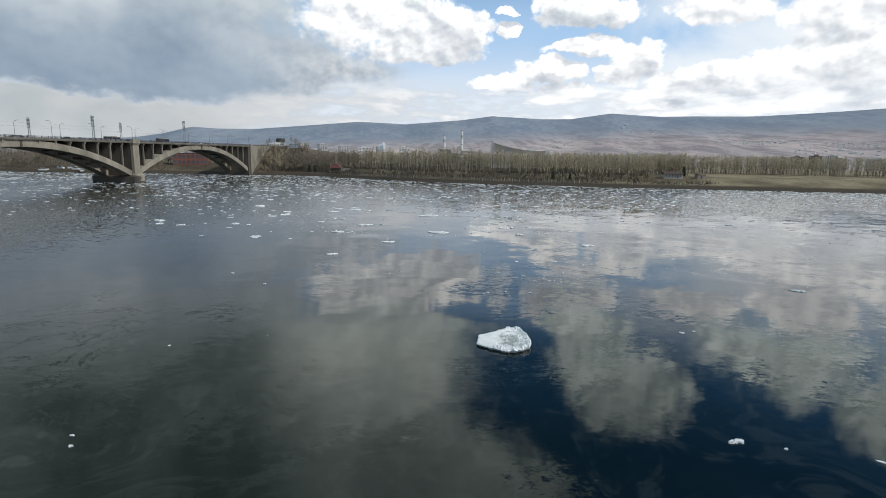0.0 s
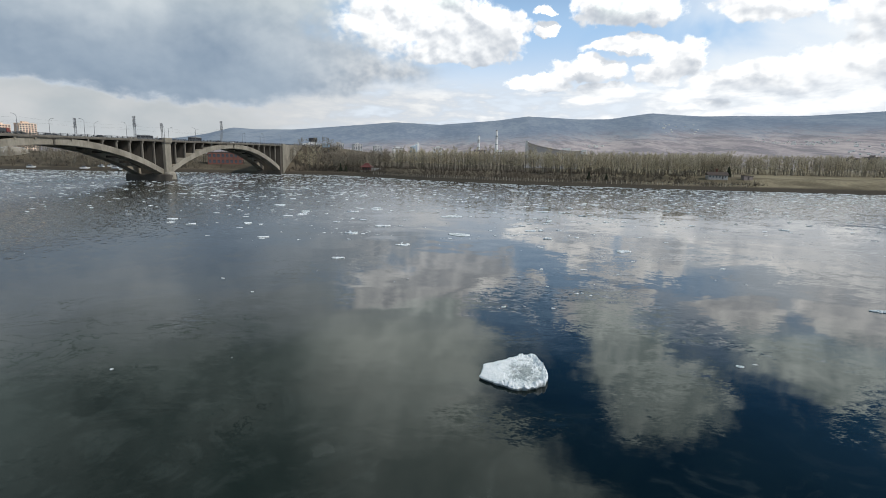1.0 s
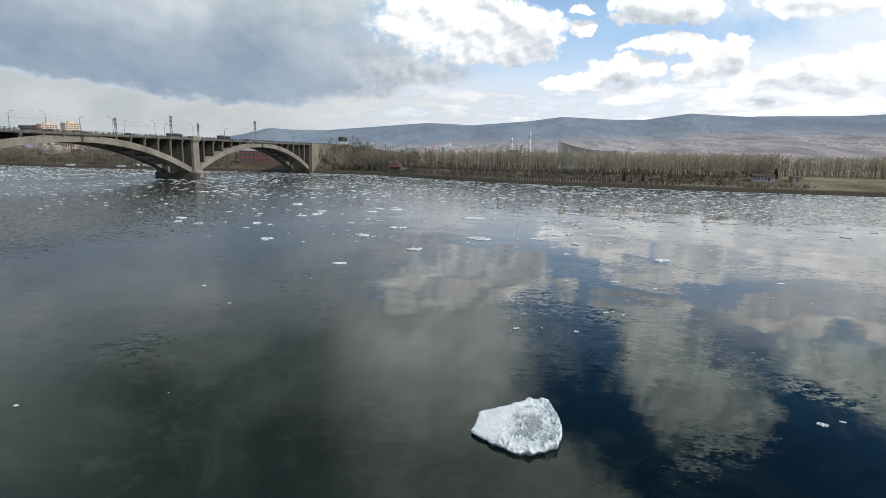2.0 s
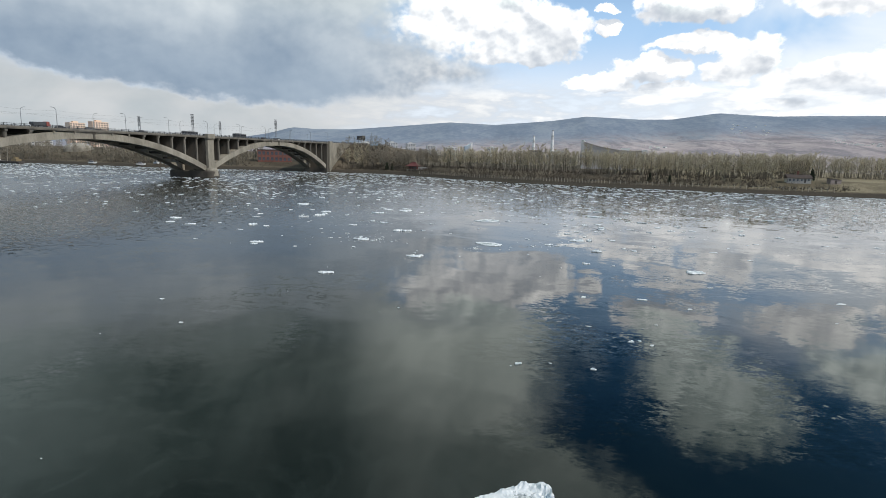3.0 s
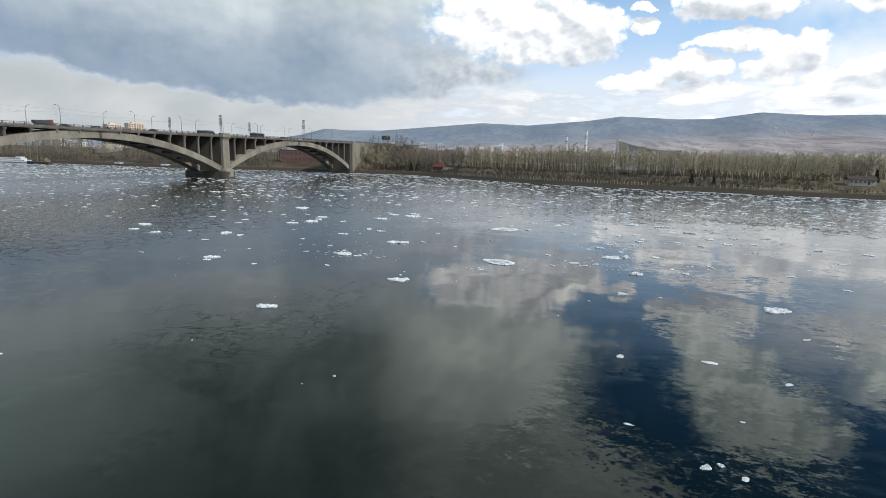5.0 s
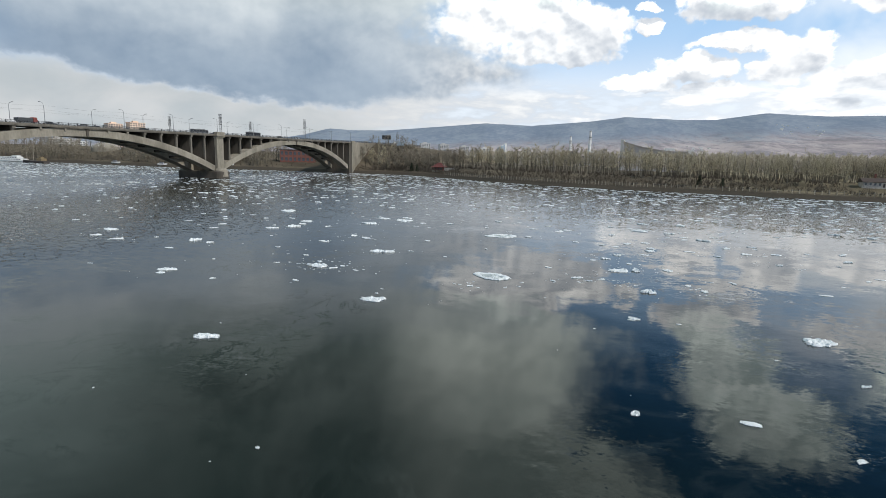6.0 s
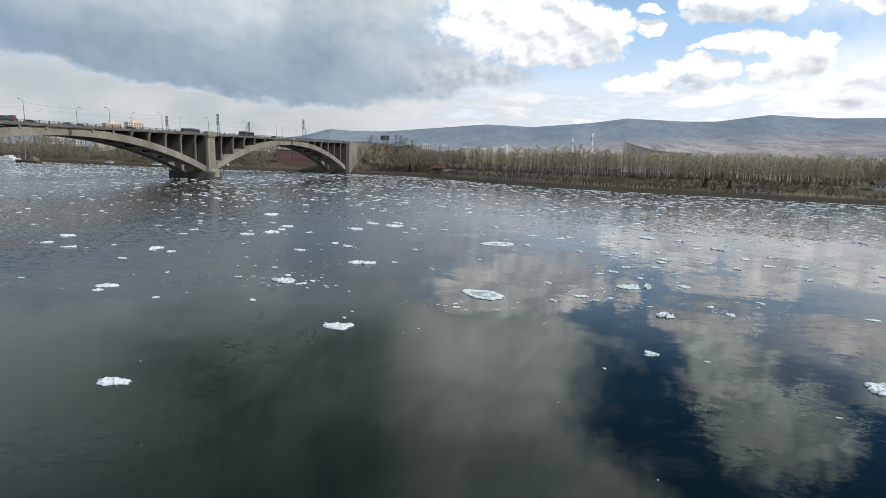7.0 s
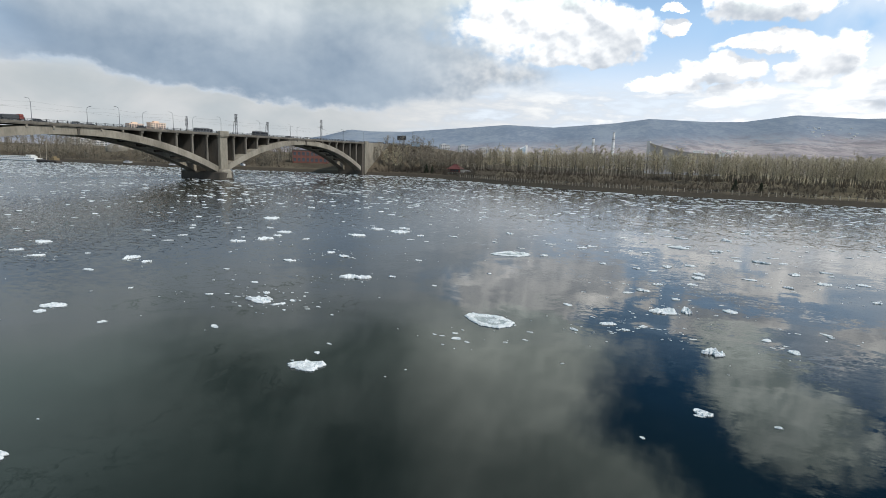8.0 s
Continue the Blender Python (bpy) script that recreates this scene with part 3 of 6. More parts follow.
def build_bridge():
    bridge = thing("road_bridge", BRIDGE_M, "grey concrete arch bridge carrying a road over the river", "bridge")
    S0, S1 = -262.0, 330.0
    bm = bmesh.new()
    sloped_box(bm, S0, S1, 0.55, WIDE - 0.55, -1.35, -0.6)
    part("deck_slab", bm, CONCRETE_DARK, bridge, "concrete deck slab in a shade-darkened tone")
    bm = bmesh.new()
    sloped_box(bm, S0, S1, 3.2, WIDE - 3.2, -0.596, -0.5)
    part("roadway", bm, ASPHALT, bridge, "grey asphalt roadway")
    for y in (0.3, WIDE - 3.2):
        bm = bmesh.new()
        sloped_box(bm, S0, S1, y, y + 2.9, -0.596, -0.35)
        part("footway", bm, CONCRETE_GREY, bridge)
    for y, w in ((0.0, 0.5), (WIDE - 0.5, 0.5)):
        bm = bmesh.new()
        sloped_box(bm, S0, S1, y, y + w, -1.1, -0.3)
        sloped_box(bm, S0, S1, y + 0.15, y + w, -1.45, -1.1)
        part("fascia", bm, CONCRETE_GREY, bridge, "concrete cornice with its shadow band in the colour")
    # spans
    for mid in (-SPAN / 2, SPAN / 2):
        n = 48
        ss = [mid - SPAN / 2 + 2.5 + (SPAN - 5.0) * i / n for i in range(n + 1)]
        for y0, y1 in ((0.9, 6.6), (WIDE - 6.6, WIDE - 0.9)):
            bm = bmesh.new()
            lo = [[bm.verts.new((s, y, arch_z(s, mid, 0))) for s in ss] for y in (y0, y1)]
            hi = [[bm.verts.new((s, y, min(arch_z(s, mid, 1), grade(s) - 1.46))) for s in ss] for y in (y0, y1)]
            for i in range(n):
                bm.faces.new((lo[0][i], lo[0][i + 1], hi[0][i + 1], hi[0][i]))
                bm.faces.new((lo[1][i], hi[1][i], hi[1][i + 1], lo[1][i + 1]))
                bm.faces.new((hi[0][i], hi[0][i + 1], hi[1][i + 1], hi[1][i]))
                bm.faces.new((lo[0][i], lo[1][i], lo[1][i + 1], lo[0][i + 1]))
            for i in (0, n):
                bm.faces.new((lo[0][i], hi[0][i], hi[1][i], lo[1][i]))
            part("arch_rib", bm, CONCRETE, bridge)
        # cross beams between the ribs
        for k in range(-7, 8):
            s = mid + k * BAY
            if abs(k) < 7:
                bm = bmesh.new()
                z = arch_z(s, mid, 0)
                box(bm, s - 0.35, s + 0.35, 6.6, WIDE - 6.6, z + 0.5, z + 1.7)
                part("cross_beam", bm, CONCRETE_DARK, bridge)
        for k in range(-7, 8):
            s = mid + k * BAY
            z0, z1 = arch_z(s, mid, 1), grade(s) - 1.46
            if z1 - z0 < 1.2:
                if k:
                    bm = bmesh.new()
                    prism(bm, [(s - 0.45, z1 - 0.1), (s + 0.45, z1 - 0.1), (s + 0.3, z1 - 1.0), (s - 0.3, z1 - 1.0)], 0.25, 0.88)
                    part("corbel", bm, CONCRETE, bridge)
                continue
            for y0, y1 in ((0.95, 1.9), (WIDE - 1.9, WIDE - 0.95)):
                bm = bmesh.new()
                box(bm, s - 0.5, s + 0.5, y0, y1, z0 - 0.4, z1, 0.06)
                prism(bm, [(s - 0.75, z1 - 0.02), (s + 0.75, z1 - 0.02), (s + 0.5, z1 - 1.1), (s - 0.5, z1 - 1.1)], y0 - 0.45, y1 + 0.02)
                part("column", bm, CONCRETE_GREY, bridge)
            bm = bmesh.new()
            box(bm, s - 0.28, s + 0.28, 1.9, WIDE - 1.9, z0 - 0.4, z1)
            part("spandrel_wall", bm, CONCRETE_DARK, bridge, "spandrel wall in a shade-darkened tone")
        # dark hinge at the crown
        bm = bmesh.new()
        box(bm, mid - 0.5, mid + 0.5, 0.55, 0.95, arch_z(mid, mid, 0) + 0.25, grade(mid) - 1.5, 0.05)
        box(bm, mid - 1.1, mid + 1.1, 0.6, 0.92, grade(mid) - 2.2, grade(mid) - 1.5, 0.05)
        part("hinge", bm, CONCRETE_DARK, bridge)
    # piers
    for s in (-SPAN, 0.0):
        bm = bmesh.new()
        pts = []
        for i in range(13):
            a = math.pi * i / 12
            pts.append((s - 5.2 * math.cos(a), -1.2 - 3.0 * math.sin(a)))
        for i in range(13):
            a = math.pi * i / 12
            pts.append((s + 5.2 * math.cos(a), WIDE + 1.2 + 3.0 * math.sin(a)))
        lo = [bm.verts.new((x, y, -4.0)) for x, y in pts]
        hi = [bm.verts.new((x, y, 3.6)) for x, y in pts]
        top = [bm.verts.new((s + (x - s) * 0.88, WIDE / 2 + (y - WIDE / 2) * 0.96, 4.1)) for x, y in pts]
        for i in range(len(pts)):
            j = (i + 1) % len(pts)
            bm.faces.new((lo[i], lo[j], hi[j], hi[i]))
            bm.faces.new((hi[i], hi[j], top[j], top[i]))
        bm.faces.new(top)
        part("plinth", bm, CONCRETE_DARK, bridge, "water-stained concrete pier plinth")
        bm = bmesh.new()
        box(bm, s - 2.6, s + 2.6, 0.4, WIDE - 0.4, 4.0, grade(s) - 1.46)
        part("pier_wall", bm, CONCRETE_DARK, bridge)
        for y0, y1 in ((-0.9, 0.9), (WIDE - 0.9, WIDE + 0.9)):
            bm = bmesh.new()
            box(bm, s - 2.75, s + 2.75, y0, y1, 3.9, grade(s) - 2.4, 0.12)
            box(bm, s - 3.05, s + 3.05, y0 - 0.3, y1 + 0.3, grade(s) - 2.4, grade(s) - 1.5, 0.1)
            for k in range(-3, 4):
                box(bm, s + k * 0.85 - 0.2, s + k * 0.85 + 0.2, y0 - 0.75, y0 - 0.28, grade(s) - 2.2, grade(s) - 1.2)
            box(bm, s - 3.3, s + 3.3, y0 - 0.8, y1 + 0.4, grade(s) - 1.5, grade(s) - 0.9, 0.08)
            part("pilaster", bm, CONCRETE, bridge, "pale concrete pilaster")
            bm = bmesh.new()
            yc = -0.6 if y0 < 5 else WIDE + 0.6
            tube(bm, (s, yc, 1.0), (s, yc, 4.6), 4.0, 3.7, 20)
            tube(bm, (s, yc, 4.6), (s, yc, 5.6), 3.7, 2.9, 20)
            part("pilaster_foot", bm, CONCRETE, bridge, "rounded pale concrete foot")
            bm = bmesh.new()
            box(bm, s - 3.2, s + 3.2, y0 - 0.7, y0 - 0.35, grade(s) - 0.9, grade(s) + 0.9, 0.05)
            box(bm, s - 3.2, s - 2.8, y0 - 0.36, y1 - 0.6, grade(s) - 0.9, grade(s) + 0.9, 0.05)
            box(bm, s + 2.8, s + 3.2, y0 - 0.36, y1 - 0.6, grade(s) - 0.9, grade(s) + 0.9, 0.05)
            part("balcony", bm, CONCRETE, bridge)
    # abutment on the island
    s = SPAN
    bm = bmesh.new()
    box(bm, s - 2.0, s + 5.0, 0.3, WIDE - 0.3, -2.0, grade(s) - 1.46)
    part("abutment_wall", bm, CONCRETE_DARK, bridge)
    bm = bmesh.new()
    box(bm, s + 1.6, s + 6.6, -0.7, 0.29, 0.5, grade(s) - 1.2, 0.12)
    box(bm, s + 1.2, s + 7.0, -1.0, 0.4, grade(s) - 1.2, grade(s) + 0.7, 0.08)
    part("pilaster", bm, CONCRETE, bridge, "pale concrete pilaster")
    for y0, y1 in ((-0.1, 0.8), (WIDE - 0.8, WIDE + 0.1)):
        bm = bmesh.new()
        prism(bm, [(s + 6.5, 3.0), (s + 9, 3.0), (s + 48, grade(s + 48) - 4.0), (s + 48, grade(s + 48) - 0.3), (s + 6.5, grade(s + 6.5) - 0.3)], y0, y1)
        part("wing_wall", bm, CONCRETE, bridge, "sloping concrete wing wall")
    # railings
    for y in (0.18, WIDE - 0.3):
        bm = bmesh.new()
        for dz, h in ((0.62, 0.12), (0.1, 0.07), (-0.2, 0.08)):
            sloped_box(bm, S0, S1, y, y + 0.12, dz, dz + h)
        for i in range(int((S1 - S0) / 0.5)):
            a = S0 + 0.5 * i
            box(bm, a, a + 0.05, y + 0.03, y + 0.08, grade(a) - 0.2, grade(a) + 0.62)
        rail = part("railing", bm, IRON, bridge, "dark iron railing")
        post = bmesh.new()
        box(post, -0.16, 0.16, -0.12, 0.2, -0.32, 0.8, 0.03)
        me = finish(post, "post", IRON)
        for i in range(int((S1 - S0) / 4.0)):
            a = S0 + 2 + 4.0 * i
            ob = part("post", me, None, rail)
            ob.location = (a, y, grade(a))
    return bridge


build_bridge()

# ---- bare spring woods ----


def segments_mesh(name, segs, mat, sides=3):
    """Tapered sticks from rows of x0 y0 z0 x1 y1 z1 r0 r1, as one mesh."""
    a = np.asarray(segs, float)
    p, q, r0, r1 = a[:, 0:3], a[:, 3:6], a[:, 6:7], a[:, 7:8]
    d = q - p
    d /= np.linalg.norm(d, axis=1, keepdims=True) + 1e-9
    ref = np.where(np.abs(d[:, 2:3]) > 0.9, np.array([[1.0, 0, 0]]), np.array([[0, 0, 1.0]]))
    u = np.cross(d, ref)
    u /= np.linalg.norm(u, axis=1, keepdims=True) + 1e-9
    w = np.cross(d, u)
    rings = []
    for c, r in ((p, r0), (q, r1)):
        for i in range(sides):
            ang = 2 * math.pi * i / sides
            rings.append(c + (u * math.cos(ang) + w * math.sin(ang)) * r)
    co = np.stack(rings, 1)
    n = len(a)
    base = (np.arange(n) * 2 * sides)[:, None]
    faces = []
    for i in range(sides):
        j = (i + 1) % sides
        faces.append(base + np.array([[i, j, sides + j, sides + i]]))
    faces = np.concatenate(faces, 0)
    me = bpy.data.meshes.new(name)
    me.from_pydata(co.reshape(-1, 3).tolist(), [], faces.tolist())
    me.materials.append(mat)
    return me


def grow(rng, height, spread, limbs, boughs, twigs, lift=0.5, twig_r=0.04, fork=False):
    """Sticks of one bare tree: the wood of trunk and limbs, and the twigs of its crown."""
    wood, fine = [], []
    trunk = [np.array([0.0, 0.0, -0.4])]
    lean = rng.normal(0, 0.03, 2)
    steps = 7
    for i in range(steps):
        trunk.append(trunk[-1] + np.array([*(lean + rng.normal(0, 0.035, 2)), 1.0]) * (height * 0.94 + 0.4) / steps)
    rad = height * 0.0105
    for i in range(steps):
        wood.append([*trunk[i], *trunk[i + 1], rad * (1 - i / steps) + 0.03, rad * (1 - (i + 1) / steps) + 0.03])
    for k in range(limbs):
        f = 0.24 + 0.70 * (k + rng.random()) / limbs
        at = f * steps
        i = min(int(at), steps - 1)
        o = trunk[i] + (trunk[i + 1] - trunk[i]) * (at - i)
        a = rng.random() * 6.283
        reach = spread * (0.55 + 0.6 * rng.random()) * (1.08 - 0.75 * abs(f - 0.45))
        way = np.array([math.cos(a), math.sin(a), lift + rng.random() * 0.6])
        way /= np.linalg.norm(way)
        mid = o + way * reach * 0.5
        end = mid + (way + np.array([0, 0, 0.25])) * reach * 0.55
        r = rad * 0.36 * (1.1 - f)
        wood.append([*o, *mid, r + 0.025, r * 0.6 + 0.022])
        wood.append([*mid, *end, r * 0.6 + 0.022, 0.02])
        for b in range(boughs):
            g = 0.2 + 0.8 * rng.random()
            s = o + (mid - o) * g * 2 if g < 0.5 else mid + (end - mid) * (g - 0.5) * 2
            v = way + rng.normal(0, 0.55, 3) + np.array([0, 0, 0.25])
            v /= np.linalg.norm(v)
            e = s + v * reach * (0.25 + 0.25 * rng.random())
            fine.append([*s, *e, twig_r * 0.9, twig_r * 0.6])
            for _ in range(twigs):
                h = rng.random()
                c = s + (e - s) * h
                z = v + rng.normal(0, 0.7, 3) + np.array([0, 0, 0.3])
                z /= np.linalg.norm(z)
                fine.append([*c, *(c + z * (0.6 + 1.1 * rng.random())), twig_r * 0.7, twig_r * 0.35])
    return wood, fine


def clearing(x, v):
    """True where the bank lies open."""
    return 186 < x < 420 and 10 < v < 120


def build_woods():
    rng = np.random.default_rng(11)
    models = []
    for i in range(9):
        h = 14.2 + 0.45 * i
        wood, fine = grow(rng, h, 2.9 + 0.3 * (i % 4), 18, 7, 4, twig_r=0.055)
        tree = thing("tree", pose(0, -300, 0), "bare grey-brown poplar with thin leafless twigs", "tree", "bare trees along the river bank")
        part("trunk", segments_mesh("trunk", wood, BARK, 5), None, tree)
        part("crown", segments_mesh("crown", fine, TWIG_GREY if i < 3 else TWIG), None, tree)
        models.append((tree, h))
    spots = []
    x = -172.0
    while x < 330:
        back = float(np.interp(x, (-172, -130, -95, -60, 30, 70, 186), (14, 16, 34, 52, 52, 26, 22)))
        v = back + 24 * rng.random() ** 1.4
        if clearing(x, v):
            v = 125 + 40 * rng.random()
        if 150 < x < 188:
            v = 58 + 20 * rng.random()
        spots.append((x + rng.normal(0, 1.0), v))
        x += (1.75 if x < 60 else 2.8) + 1.6 * rng.random() if x < 186 else 2.6 + 2.4 * rng.random()
    x = -640.0
    while x < -268:
        spots.append((x, 14 + 26 * rng.random()))
        x += 7.0 + 6.0 * rng.random()
    for i, (x, v) in enumerate(spots):
        y = float(shore(x)) + v
        tree, h = models[i] if i < len(models) else models[int(rng.integers(3)) if x < -75 else 3 + int(rng.integers(6))]
        k = (0.9 if x < 60 else 0.82) + 0.22 * rng.random()
        m = pose(x, y, float(ground_height(x, y)) - 0.1, 0, 0, rng.random() * 360) @ Matrix.Diagonal((k, k, k * (0.92 + 0.16 * rng.random()), 1))
        if i < len(models):
            tree.matrix_world = m
        else:
            ob = copy_thing(tree, m)
            ob.matrix_world = m
    # the depth of the wood behind the first ranks: too many to count
    kinds = [grow(rng, 14.6 + rng.random() * 2.4, 3.1, 9, 4, 2, twig_r=0.095) for _ in range(6)]
    wood_all, fine_all, fine_left = [], [], []
    def scatter(x0, x1, v0, v1, count, fine_to=fine_all):
        for _ in range(count):
            x = x0 + (x1 - x0) * rng.random()
            v = v0 + (v1 - v0) * rng.random() ** 1.2
            if clearing(x, v) or (150 < x < 192 and v < 56):
                continue
            y = float(shore(x)) + v
            z = float(ground_height(x, y)) - 0.2
            s = (x - BR_X) * BR_DIR[0] + (y - BR_Y) * BR_DIR[1]
            w = (x - BR_X) * BR_DIR[1] - (y - BR_Y) * BR_DIR[0]
            if -32 < w < 7:
                continue
            bearing = math.degrees(math.atan2(x - 7.8, y - 67.7))
            if -47.6 < bearing < -44.4 and v < 62:
                continue
            wood, fine = kinds[int(rng.integers(len(kinds)))]
            k, a = 0.88 + 0.24 * rng.random(), rng.random() * 6.283
            c, s = math.cos(a) * k, math.sin(a) * k
            for src, dst in ((wood, wood_all), (fine, fine_to)):
                w = np.asarray(src)
                o = w.copy()
                for j in (0, 3):
                    o[:, j] = w[:, j] * c - w[:, j + 1] * s + x
                    o[:, j + 1] = w[:, j] * s + w[:, j + 1] * c + y
                    o[:, j + 2] = w[:, j + 2] * k + z
                dst.append(o)
    scatter(-172, -90, 22, 120, 130, fine_left)
    scatter(-90, 60, 60, 150, 330)
    scatter(60, 200, 56, 120, 560)
    scatter(186, 560, 116, 190, 900)
    scatter(-680, -268, 8, 110, 640, fine_left)
    scatter(-268, -215, 82, 130, 70, fine_left)
    tagged(new("bare_woods", segments_mesh("bare_woods", np.concatenate(fine_all), TWIG_PALE)), "dense leafless brown woodland on the island", "woodland", kind="stuff")
    tagged(new("bare_woods", segments_mesh("bare_woods", np.concatenate(fine_left), TWIG_GREY)), "dense leafless grey-brown woodland behind the moorings", "woodland", kind="stuff")
    tagged(new("woodland_trunks", segments_mesh("woodland_trunks", np.concatenate(wood_all), BARK, 3)), "grey-brown trunks of the leafless woodland", "woodland", kind="stuff")
    # brush along the foot of the bank
    sticks = []
    for _ in range(3400):
        x = -640 + 408 * rng.random() if rng.random() < 0.2 else -172 + 360 * rng.random()
        v = 9 + 48 * rng.random() ** 1.3
        if 150 < x < 188 and v > 16:
            continue
        y = float(shore(x)) + v
        o = np.array([x, y, float(ground_height(x, y)) - 0.1])
        tall = 0.8 + 2.6 * rng.random() ** 2
        for _ in range(9):
            d = rng.normal(0, 0.35, 3) + np.array([0, 0, 1.0])
            e = o + d * tall * (0.6 + 0.5 * rng.random())
            sticks.append([*(o + rng.normal(0, 0.3, 3) * (1, 1, 0)), *e, 0.05, 0.025])
    # scrub on the side of the causeway
    for _ in range(520):
        s, w = 160 + 130 * rng.random(), 3.5 + 34 * rng.random()
        x, y = BR_X + BR_DIR[0] * s + BR_DIR[1] * w, BR_Y + BR_DIR[1] * s - BR_DIR[0] * w
        o = np.array([x, y, float(ground_height(x, y)) - 0.1])
        if o[2] < 2.5:
            continue
        tall = 1.2 + 3.2 * rng.random() ** 1.5
        for _ in range(12):
            e = o + (rng.normal(0, 0.4, 3) + np.array([0, 0, 1.0])) * tall * (0.5 + 0.5 * rng.random())
            sticks.append([*(o + rng.normal(0, 0.5, 3) * (1, 1, 0)), *e, 0.06, 0.03])
    tagged(new("brush", segments_mesh("brush", sticks, BRUSH)), "dark brown leafless brush along the bank", "brush", kind="stuff")


BRUSH = material("dark_brush", (0.055, 0.045, 0.034), (0.13, 0.108, 0.08), 0.95, 0.1, 6.0, 0.0)
build_woods()


def build_conifers():
    needle = material("dark_needles", (0.018, 0.026, 0.014), (0.045, 0.055, 0.03), 0.9, 0.5, 6.0, 0.0)
    rng = np.random.default_rng(5)
    segs = []
    for k in range(420):
        f = rng.random() ** 0.8
        r = (1 - f) * 2.3 + 0.12
        a = rng.random() * 6.283
        z = 0.6 + f * 7.2
        o = np.array([math.cos(a) * r * 0.15, math.sin(a) * r * 0.15, z])
        e = np.array([math.cos(a) * r, math.sin(a) * r, z - r * 0.28])
        segs.append([*o, *e, 0.09, 0.05])
        for _ in range(4):
            g = o + (e - o) * (0.3 + 0.7 * rng.random())
            segs.append([*g, *(g + rng.normal(0, 0.35, 3)), 0.12, 0.04])
    crown = segments_mesh("crown", segs, needle)
    trunk = segments_mesh("trunk", [[0, 0, -0.3, 0, 0, 7.9, 0.17, 0.03]], BARK, 6)
    first = None
    for x, v, k in ((-124, 12, 0.9), (-119, 14, 0.75), (79, 20, 0.75), (90, 18, 0.65), (177, 47, 0.9)):
        y = float(shore(x)) + v
        m = pose(x, y, float(ground_height(x, y)), 0, 0, x * 7) @ Matrix.Diagonal((k, k, k, 1))
        if first is None:
            first = thing("spruce", m, "small dark green spruce on the river bank", "tree", "spruces on the bank")
            part("trunk", trunk, None, first)
            part("crown", crown, None, first)
        else:
            copy_thing(first, m).matrix_world = m


build_conifers()

# ---- on the bridge: lamps, wires, traffic ----
GLASS_DARK = material("dark_glass", (0.02, 0.025, 0.03), (0.035, 0.04, 0.05), 0.12, 0.5, 4.0, 0.0, spec=0.6)
WHITE_PAINT = material("white_paint", (0.62, 0.62, 0.60), (0.80, 0.80, 0.78), 0.5, 0.6, 10.0, 0.05)
RED_PAINT = material("red_paint", (0.22, 0.06, 0.05), (0.30, 0.085, 0.07), 0.5, 0.8, 10.0, 0.05)
DARK_PAINT = material("dark_car_paint", (0.02, 0.022, 0.026), (0.05, 0.052, 0.058), 0.3, 0.8, 10.0, 0.0)
GREY_PAINT = material("grey_paint", (0.14, 0.145, 0.15), (0.22, 0.225, 0.23), 0.4, 0.8, 10.0, 0.0)
RUBBER = material("rubber", (0.012, 0.012, 0.012), (0.025, 0.025, 0.025), 0.9, 4.0, 6.0, 0.0)


def on_bridge(s, y, dz, turn=0.0):
    return BRIDGE_M @ pose(s, y, grade(s) + dz, 0, 0, turn)


def build_lamps():
    first = None
    for row, (y, turn) in enumerate(((1.6, 0), (WIDE - 1.6, 180))):
        for s in (-129, -96.5, -60, -31, 1, 33, 63, 98, 130, 162):
            m = on_bridge(s, y, -0.36, turn)
            if first is None:
                first = thing("street_lamp", m, "grey steel street lamp with a raised arm on the bridge", "street lamp", "street lamps on the bridge")
                bm = bmesh.new()
                tube(bm, (0, 0, 0), (0, 0, 0.5), 0.26, 0.24, 10)
                part("base", bm, CONCRETE, first)
                bm = bmesh.new()
                tube(bm, (0, 0, 0.45), (0, 0, 7.4), 0.14, 0.09, 10)
                part("pole", bm, STEEL, first)
                bm = bmesh.new()
                pts = [(0, 0, 7.4), (0, 0.25, 8.1), (0, 0.9, 8.6), (0, 2.0, 8.85)]
                for p, q in zip(pts, pts[1:]):
                    tube(bm, p, q, 0.075, 0.065, 8)
                part("arm", bm, STEEL, first)
                bm = bmesh.new()
                box(bm, -0.17, 0.17, 1.9, 2.75, 8.78, 8.96, 0.05)
                part("lamp_head", bm, STEEL, first)
            else:
                copy_thing(first, m)


def build_wires():
    for y, z in ((5.2, 6.0), (WIDE - 5.2, 6.0), (1.7, 7.4)):
        curve = bpy.data.curves.new("overhead_wire", "CURVE")
        curve.dimensions, curve.bevel_depth, curve.bevel_resolution = "3D", 0.018, 1
        sp = curve.splines.new("POLY")
        sp.points.add(60)
        for i in range(61):
            f, s = (i % 6) / 6, -159 + 32 * i / 6
            sp.points[i].co = (s, y, grade(s) + z - 0.36 - 0.6 * 4 * f * (1 - f), 1)
        curve.materials.append(IRON)
        ob = new("overhead_wire", bpy.data.meshes.new_from_object(bpy.data.objects.new("overhead_wire", curve)))
        ob.matrix_world = BRIDGE_M
        tagged(ob, "thin dark trolley wire slung above the roadway", "wire", "trolley wires over the bridge")


